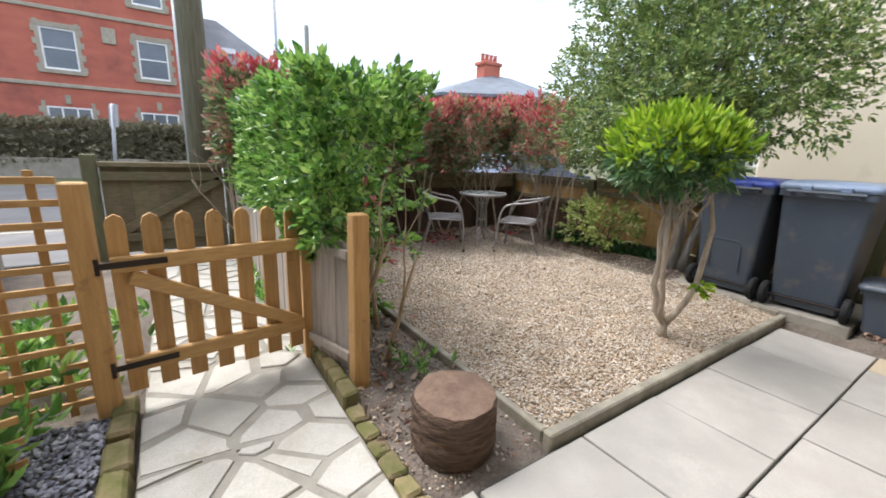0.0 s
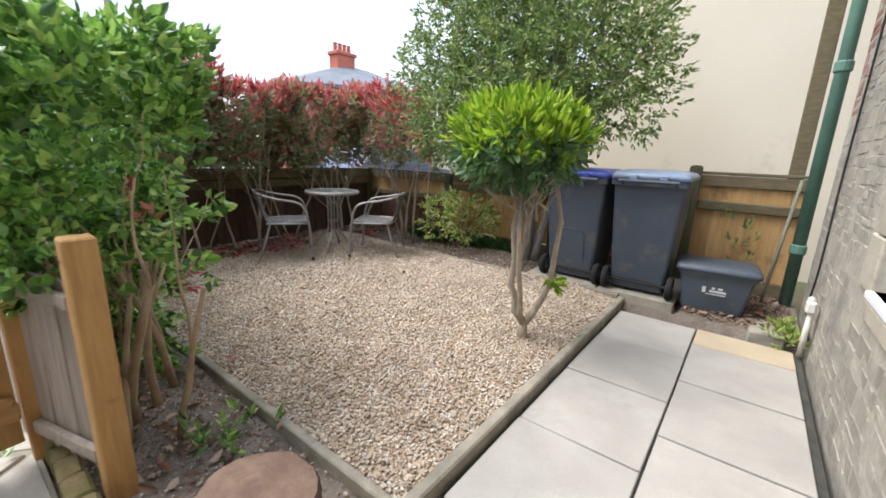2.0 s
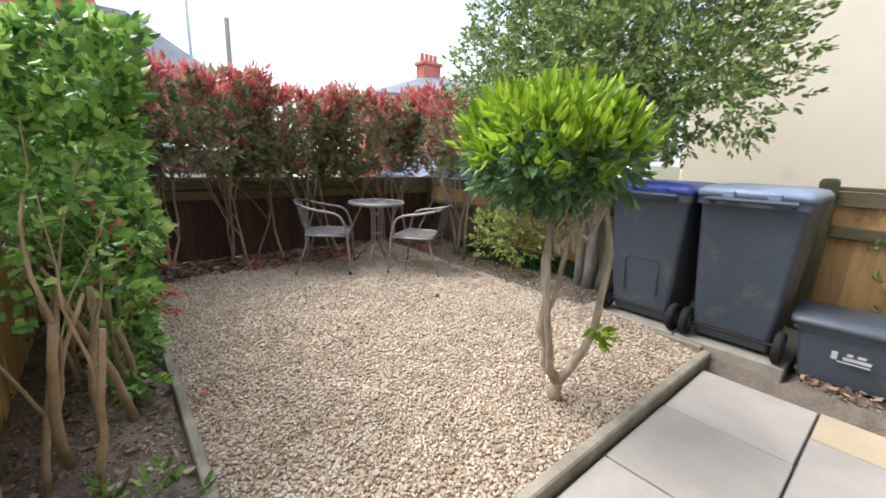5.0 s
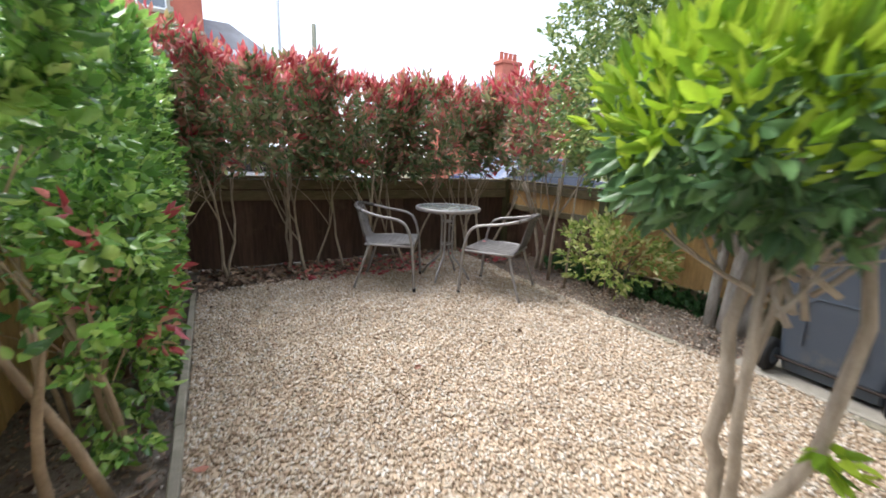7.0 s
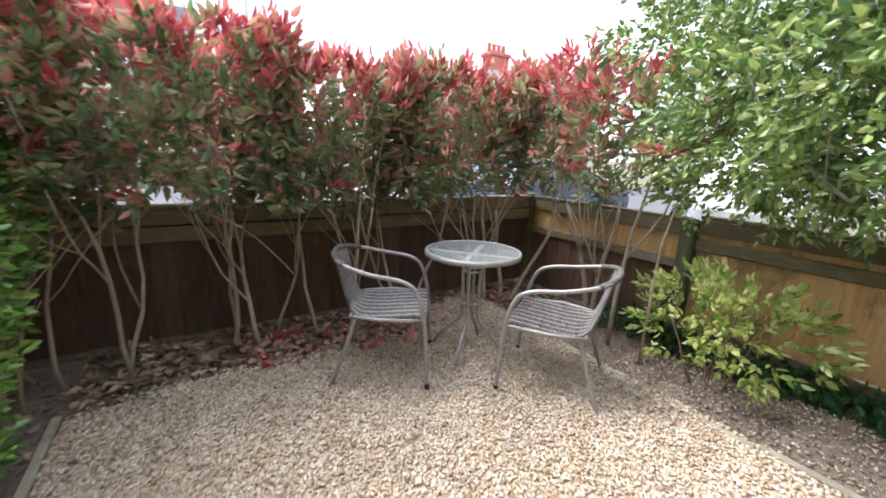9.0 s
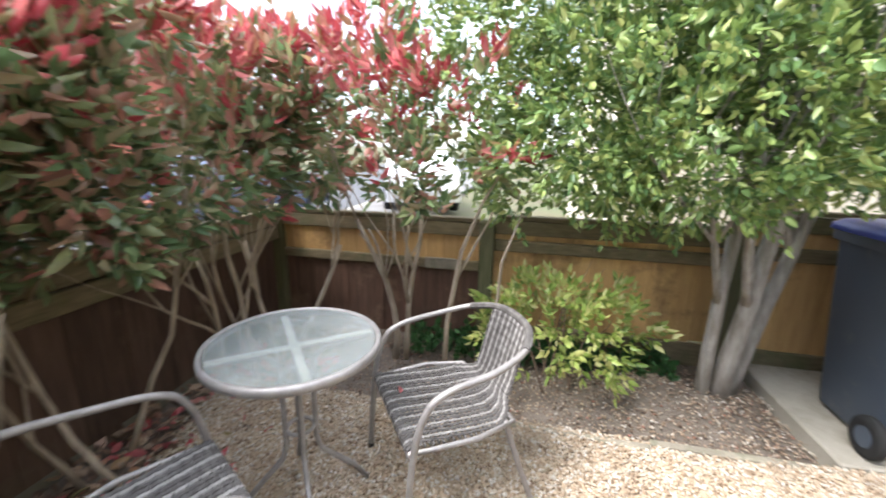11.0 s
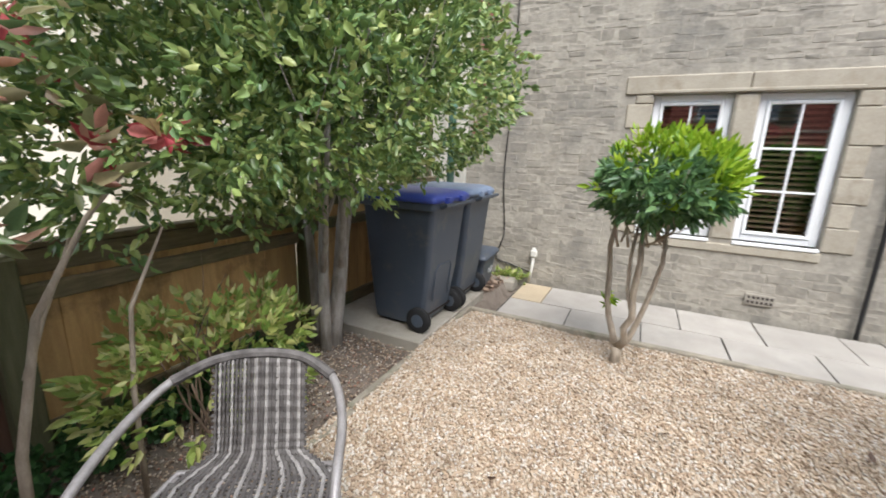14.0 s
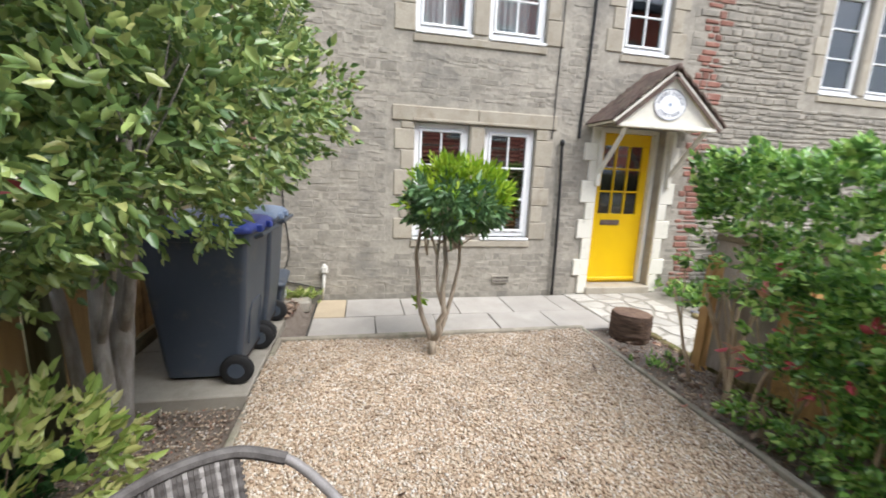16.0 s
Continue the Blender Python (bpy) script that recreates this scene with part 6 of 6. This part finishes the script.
def car(m, paint, label):
    c = thing("parked_car", label, "car", m)
    prof = [(-2.05, 0.35), (-2.1, 0.62), (-1.95, 0.86), (-1.05, 0.95), (-0.45, 1.40), (0.95, 1.44), (1.65, 0.98), (2.0, 0.92), (2.08, 0.55), (2.0, 0.3)]
    g = Geo()
    for y, k in ((-0.86, 0.97), (-0.72, 1.0), (0.72, 1.0), (0.86, 0.97)):
        g.v += [(x * k, y * (0.86 if z > 1.2 else 1.0), z if abs(y) < 0.8 else z * 0.985) for x, z in prof]
    L_ = len(prof)
    for j in range(3):
        for i in range(L_):
            a, b = j * L_ + i, j * L_ + (i + 1) % L_
            g.f.append((a, b, b + L_, a + L_))
    g.f += [tuple(range(L_)), tuple(range(3 * L_, 4 * L_))[::-1]]
    part("body", g, paint, c)
    for s in (-1, 1):
        g = Geo().add([(-0.95, s * 0.868, 0.98), (-0.42, s * 0.79, 1.33), (0.9, s * 0.79, 1.36), (1.42, s * 0.868, 1.0)], [(0, 1, 2, 3)])
        part("side_window", g, M["carglass"], c)
        for x in (-1.3, 1.3):
            w = part("wheel", Geo().lathe([(0.2, -0.1), (0.31, -0.09), (0.32, 0.0), (0.31, 0.09), (0.2, 0.1)], 20, pose(x, s * 0.80, 0.32, 90, 0, 0)), M["rubber"], c, "black tyre", True)
            part("rim", Geo().lathe([(0.19, -0.105), (0.19, 0.105)], 16, pose(x, s * 0.80, 0.32, 90, 0, 0)), M["galv"], w)
    g = Geo().add([(-1.03, -0.66, 0.985), (-0.47, -0.58, 1.385), (-0.47, 0.58, 1.385), (-1.03, 0.66, 0.985)], [(0, 1, 2, 3)])
    g.v = [(x - 0.02, y, z + 0.02) for x, y, z in g.v]
    part("windscreen", g, M["carglass"], c)
    for s in (-1, 1):
        part("headlight", Geo().box(-2.09, s * 0.62 - 0.14, 0.66, -1.96, s * 0.62 + 0.14, 0.80, 0.03), M["upvc"], c)
    return c


car(pose(0.6, -8.1, -0.12, 0, 0, 0), M["carw"], "white hatchback parked along the kerb")
car(pose(-5.2, -8.1, -0.12, 0, 0, 0), M["carb"], "dark blue car parked along the kerb")
car(pose(-9.6, -5.9, -0.1, 0, 0, 20), M["carw"], "white car parked beside the cream house")

# ---- small garden details ----
def scatter(name, rng, n, place, size, material, label, category, flat=0.45, parent=None, thick=None):
    """Many small angular chips as one mesh of kind stuff. place(rng, n) gives the points."""
    p = place(rng, n)
    n = len(p)
    corner = np.array([(x, y, z) for x in (-1, 1) for y in (-1, 1) for z in (-1, 1)], float)
    fc = np.array([(0, 1, 3, 2), (4, 6, 7, 5), (0, 4, 5, 1), (2, 3, 7, 6), (0, 2, 6, 4), (1, 5, 7, 3)])
    s = size * rng.uniform(0.6, 1.35, (n, 1)) * np.concatenate([rng.uniform(0.75, 1.35, (n, 1)), rng.uniform(0.55, 1.0, (n, 1)), rng.uniform(flat * 0.7, flat * 1.4, (n, 1))], axis=1)
    loc = corner[None] * (1 - 0.42 * rng.random((n, 8, 3))) * s[:, None, :] * 0.5
    a, b, c = rng.uniform(0, 6.28, n), rng.normal(0, 0.45, n), rng.normal(0, 0.45, n)
    ca, sa, cb, sb, cc, sc = np.cos(a), np.sin(a), np.cos(b), np.sin(b), np.cos(c), np.sin(c)
    rot = np.empty((n, 3, 3))
    rot[:, 0] = np.stack([ca * cb, ca * sb * sc - sa * cc, ca * sb * cc + sa * sc], 1)
    rot[:, 1] = np.stack([sa * cb, sa * sb * sc + ca * cc, sa * sb * cc - ca * sc], 1)
    rot[:, 2] = np.stack([-sb, cb * sc, cb * cc], 1)
    v = (np.einsum("nij,nkj->nki", rot, loc) + p[:, None, :]).reshape(-1, 3)
    f = (np.arange(n)[:, None, None] * 8 + fc[None]).reshape(-1, 4)
    me = bpy.data.meshes.new(name)
    me.vertices.add(len(v))
    me.vertices.foreach_set("co", v.astype(np.float32).ravel())
    me.loops.add(f.size)
    me.loops.foreach_set("vertex_index", f.astype(np.int32).ravel())
    me.polygons.add(len(f))
    me.polygons.foreach_set("loop_start", np.arange(0, f.size, 4, dtype=np.int32))
    me.update(calc_edges=True)
    me.materials.append(material)
    return tagged(new(name, me), label, category, "", "stuff")


def ground_leaf(rng, pts, length, material, name, label, category):
    """Fallen leaves lying about on the ground, one mesh."""
    d = rng.normal(0, 1, pts.shape)
    d[:, 2] *= 0.15
    me = leaf_mesh(name, rng, pts, d, per=1, length=length, width=0.5, twig=0.01, spread=0.2)
    me.materials.append(material)
    return tagged(new(name, me), label, category, "", "stuff")


def gravel_far_y(x):
    return np.where(x > 0.6, -4.10 - (1.95 - x) * 0.14, -4.29 - (0.6 - x) * 0.24)


def gravel_z(x, y):
    return 0.022 + 0.010 * np.sin(x * 2.3 + 1.0) * np.sin(y * 1.9) + 0.006 * np.sin(x * 6.1 + y * 4.7) + 0.045 * np.clip((0.4 - x) / 1.2, 0, 1) * np.clip((-0.62 - y) / 0.4, 0, 1)


def on_gravel(rng, n):
    x, y = rng.uniform(-0.80, 1.945, n), rng.uniform(-4.7, -0.615, n)
    k = y > gravel_far_y(x) + rng.normal(0, 0.035, n)
    x, y = x[k], y[k]
    return np.stack([x, y, gravel_z(x, y) + rng.uniform(-0.004, 0.007, len(x))], 1)


GR = np.random.default_rng(3)
g = Geo()
nx, ny = 50, 70
for j in range(ny + 1):
    for i in range(nx + 1):
        x = -0.80 + 2.745 * i / nx
        y = -0.616 + (float(gravel_far_y(np.array(x))) + 0.616) * j / ny
        g.v.append((x, y, float(gravel_z(np.array(x), np.array(y))) - 0.004))
g.f = [(j * (nx + 1) + i + 1, j * (nx + 1) + i, (j + 1) * (nx + 1) + i, (j + 1) * (nx + 1) + i + 1) for j in range(ny) for i in range(nx)]
solid("gravel_base", g, M["gravel_base"], "sandy fines under the golden gravel", "gravel", "structure", True)
scatter("gravel", GR, 98000, on_gravel, 0.0150, M["gravel"], "golden buff crushed gravel with loose pale stones", "gravel", 0.55)


def box_place(x0, x1, y0, y1, z, dz=0.008):
    def place(rng, n):
        x, y = rng.uniform(x0, x1, n), rng.uniform(y0, y1, n)
        h = np.array([mound(a, b) if a < -0.84 and b < -1.52 else 0.0 for a, b in zip(x, y)])
        return np.stack([x, y, z + h + rng.uniform(-dz, dz, n)], 1)
    return place


scatter("stray_gravel", GR, 600, box_place(2.0, 2.62, -2.2, -0.6, 0.006), 0.014, M["gravel"], "stray pale gravel on the dark soil", "gravel")
scatter("soil_crumbs", GR, 5200, box_place(-1.72, -0.86, -4.75, -1.55, 0.006), 0.011, M["litter"], "dry soil crumbs and bark bits", "soil")
scatter("soil_crumbs", GR, 3600, box_place(-1.72, -0.76, -0.14, 0.56, 0.054), 0.011, M["litter"], "dark damp soil crumbs and leaf bits", "soil")
scatter("soil_crumbs", GR, 4200, box_place(2.0, 2.62, -4.7, -0.6, 0.003), 0.010, M["litter"], "dark soil crumbs under the hedge", "soil")
scatter("pale_crumbs", GR, 1500, box_place(-1.45, -0.86, -3.2, -1.5, 0.008), 0.012, M["gravel"], "pale grit scattered on the dry soil", "gravel")
scatter("slate_chips", GR, 8000, box_place(3.58, 4.6, -1.72, -0.2, 0.01), 0.024, M["slatechip"], "blue-grey slate chippings in the side bed", "gravel", 0.3)


def leaf_spots(rng, n, x0, x1, y0, y1, z=0.02):
    return np.stack([rng.uniform(x0, x1, n), rng.uniform(y0, y1, n), z + rng.uniform(0, 0.02, n)], 1)


ground_leaf(GR, leaf_spots(GR, 2000, -1.65, 1.95, -4.82, -4.2), 0.07, M["litter"], "fallen_leaves", "brown fallen leaves under the photinia hedge", "leaves")
ground_leaf(GR, leaf_spots(GR, 300, -1.2, 1.2, -4.75, -4.1, 0.035), 0.075, M["leaf_red"], "fallen_red_leaves", "red fallen leaves near the table", "leaves")
ground_leaf(GR, leaf_spots(GR, 260, -1.7, -0.78, -0.15, 0.5, 0.06), 0.06, M["litter"], "fallen_leaves", "brown fallen leaves around the recycling box", "leaves")
ground_leaf(GR, leaf_spots(GR, 350, 2.0, 2.6, -4.4, -0.9), 0.06, M["litter"], "fallen_leaves", "brown fallen leaves below the hedge", "leaves")
ground_leaf(GR, leaf_spots(GR, 26, -0.6, 1.9, -3.9, -0.8, 0.045), 0.05, M["litter"], "fallen_leaves", "a few dark leaves on the gravel", "leaves")


def weeds(name, label, c, r, n, length, material, seed):
    pl = plant(name, label, "weed", (c[0], c[1], 0))
    rng = np.random.default_rng(seed)
    q = np.stack([rng.normal(c[0], r[0], n), rng.normal(c[1], r[1], n), rng.uniform(0.01, c[2], n)], 1)
    leaves("foliage", pl, material, q, np.array([[0, 0, 1.0]]) + rng.normal(0, 0.5, q.shape), per=6, length=length, width=0.35, twig=0.05)


weeds("weed_clump", "low green weeds at the foot of the stone wall", (-0.78, 0.50, 0.10), (0.10, 0.05, 0), 40, 0.06, M["leaf_bush"], 41)
weeds("weed_clump", "small green weeds under the hedge", (2.18, -1.40, 0.07), (0.09, 0.10, 0), 14, 0.055, M["leaf_hedge"], 42)
weeds("weed_clump", "leafy green plants behind the trellis", (4.05, -2.15, 0.3), (0.22, 0.2, 0), 120, 0.09, M["leaf_hedge"], 43)
weeds("weed_clump", "leafy green plants in the slate bed", (3.90, -1.45, 0.2), (0.10, 0.08, 0), 45, 0.09, M["leaf_hedge"], 44)
weeds("weed_clump", "green plants by the doorstep", (4.1, 0.15, 0.15), (0.25, 0.2, 0), 120, 0.09, M["leaf_hedge"], 45)
weeds("weed_clump", "green weeds along the path fence foot", (2.72, -3.2, 0.08), (0.03, 0.6, 0), 60, 0.06, M["leaf_hedge"], 46)
weeds("climbing_weed", "thin sprig climbing the fence boards", (-1.66, 0.1, 0.75), (0.01, 0.08, 0), 14, 0.05, M["leaf_tree"], 47)

# ---- pieces of the patio and path ----
patio = thing("patio", "pale grey square concrete paving slabs in two rows", "paving", pose(0, 0, 0), kind="structure")
pr = random.Random(12)
for row, (y0, y1, xs) in enumerate(((-0.545, 0.0, [-0.6 + 0.6 * i for i in range(5)] + [2.40]), (0.0, 0.555, [-0.6, -0.29, 0.31, 0.91, 1.51, 2.11, 2.40]))):
    for i in range(len(xs) - 1):
        a, b = xs[i] + 0.005, xs[i + 1] - 0.005
        sand = row == 1 and i == 0
        gz = pr.uniform(-0.003, 0.002)
        part("slab", Geo().box(a, y0 + 0.006, -0.05, b, y1 - 0.006, gz, 0.004, None, 0.002, pr), M["slab_sand"] if sand else M["slab"], patio, "sandy yellow paving slab" if sand else "")


def clip(poly, nx_, ny_, d):
    """Keeps the part of a convex outline where nx*x + ny*y <= d."""
    out = []
    for i in range(len(poly)):
        p, q = poly[i], poly[(i + 1) % len(poly)]
        a, b = p[0] * nx_ + p[1] * ny_ - d, q[0] * nx_ + q[1] * ny_ - d
        if a <= 0:
            out.append(p)
        if a * b < 0:
            t = a / (a - b)
            out.append((p[0] + (q[0] - p[0]) * t, p[1] + (q[1] - p[1]) * t))
    return out


def crazy(parent, x0, x1, y0, y1, cell, seed):
    """Irregular flat stones that fill a rectangle, with open joints."""
    rr = random.Random(seed)
    seeds = []
    nx_, ny_ = max(1, round((x1 - x0) / cell / 1.05)), max(1, round((y1 - y0) / cell * 1.35))
    for i in range(nx_):
        for j in range(ny_):
            seeds.append((x0 + (x1 - x0) * (i + 0.5 + rr.uniform(-0.5, 0.5)) / nx_, y0 + (y1 - y0) * (j + 0.5 + rr.uniform(-0.5, 0.5)) / ny_))
    wt = [rr.uniform(0, 0.022) for _ in seeds]
    for i, s in enumerate(seeds):
        poly = [(x0, y0), (x1, y0), (x1, y1), (x0, y1)]
        for j, t in enumerate(seeds):
            if i != j and poly:
                dx, dy = t[0] - s[0], t[1] - s[1]
                ll = math.hypot(dx, dy)
                poly = clip(poly, dx / ll, dy / ll, ((t[0] ** 2 + t[1] ** 2) - (s[0] ** 2 + s[1] ** 2) - wt[j] + wt[i]) / 2 / ll - rr.uniform(0.009, 0.026))
        if len(poly) < 3:
            continue
        cx, cy = sum(p[0] for p in poly) / len(poly), sum(p[1] for p in poly) / len(poly)
        poly = [(p[0] + rr.uniform(-0.012, 0.012), p[1] + rr.uniform(-0.012, 0.012)) for p in poly]
        poly = [(cx + (p[0] - cx) * 0.985, cy + (p[1] - cy) * 0.985) for p in poly]
        part("paving_stone", Geo().prism(poly, -0.05, rr.uniform(-0.004, 0.004), 0.005), M["crazy"], parent)


path = thing("crazy_path", "crazy paving path of pale buff flat stones", "path", pose(0, 0, 0), kind="structure")
crazy(path, 2.67, 3.46, -4.8, -0.56, 0.25, 5)
crazy(path, 2.42, 3.46, -0.55, 0.55, 0.26, 6)
edging = thing("path_edging", "mossy brick edging beside the crazy paving path", "edging", pose(0, 0, 0), kind="structure")
er = random.Random(8)
y = -0.52
while y > -1.95:
    ln = er.uniform(0.09, 0.15)
    x = 2.625 - 0.02 * max(0, -1.2 - y)
    hz = er.uniform(0.012, 0.03) + (0.05 if y < -1.25 else 0)
    part("brick", Geo().box(x - 0.045, y - ln, -0.06, x + 0.035, y - 0.006, hz, 0.012, None, 0.006, er), M["moss_brick"], edging)
    y -= ln
y = -0.30
while y > -1.70:
    ln = er.uniform(0.14, 0.22)
    part("brick", Geo().box(3.475, y - ln, -0.06, 3.57, y - 0.008, er.uniform(0.03, 0.07), 0.014, None, 0.008, er), M["moss_brick"], edging)
    y -= ln
for k in range(9):
    part("brick", Geo().box(3.66 + k * 0.115, -0.30, -0.06, 3.765 + k * 0.115, -0.21, 0.05, 0.01, None, 0.006, er), M["moss_brick"], edging)

# ---- stones of the cottage wall ----
BLOCK = [(0.14, 2.17, 0.56, 2.22), (0.12, 2.2, 2.77, 4.35), (2.56, 3.78, 2.79, 4.35), (2.50, 3.84, -0.1, 2.12), (5.58, 7.6, 2.56, 4.25)]
PORCH = (2.62, 3.78, 2.0, 2.66)


def stones():
    rr = random.Random(77)
    z = -0.04
    while z < ZT - 0.05:
        h = rr.uniform(0.05, 0.105)
        x = X0 + rr.uniform(0.0, 0.05)
        while x < X1 - 0.1:
            rough_side = x > 3.85
            ln = rr.uniform(0.07, 0.22) * (1.25 if rough_side else 1.0)
            brick = (3.86 < x < 4.15) or (x < -1.22 and 1.5 < z < 5)
            if brick:
                ln = rr.choice((0.11, 0.215))
            a, b, c, d = x, min(x + ln, X1), z, z + h
            for p, q, r, s in BLOCK:
                if a < q and b > p and c < s and d > r:
                    if a < p - 0.05:
                        b = p - 0.004
                    else:
                        a, b = q + 0.004, q + 0.004
            if b - a > 0.05:
                yield a, b, c, d, brick, rr
            x = max(b, a) + 0.0 if b > a else a + 0.001
            if b <= a:
                x = a + 0.002
        z += h


far = {"stone": Geo(), "brick": Geo()}
count = 0
for a, b, c, d, brick, rr in stones():
    gap = rr.uniform(0.001, 0.005) + (0.004 if a > 3.85 else 0)
    dep = rr.uniform(0.0006, 0.0022) + (0.010 if a > 3.85 else 0)
    c, d = c + rr.uniform(-0.010, 0.016), d - rr.uniform(-0.010, 0.016)
    geo = Geo().box(a + gap, WALL_Y - dep, c + gap, b - gap, WALL_Y + 0.01, d - gap, 0.003 if a < 3.85 else 0.012, None, 0.0035, rr)
    near = -1.42 < a < 0.16 and c < 1.75 and count < 290
    if near:
        count += 1
        part("brick" if brick else "stone", geo, M["redbrick"] if brick else M["stone"], wall_house)
    else:
        far["brick" if brick else "stone"].add(geo.v, geo.f)
for nm, key in (("stonework", "stone"), ("brickwork", "brick")):
    tagged(part(nm, far[key], M["stone"] if key == "stone" else M["redbrick"], wall_house), "coursed weathered stones" if key == "stone" else "red brick quoins", kind="stuff")
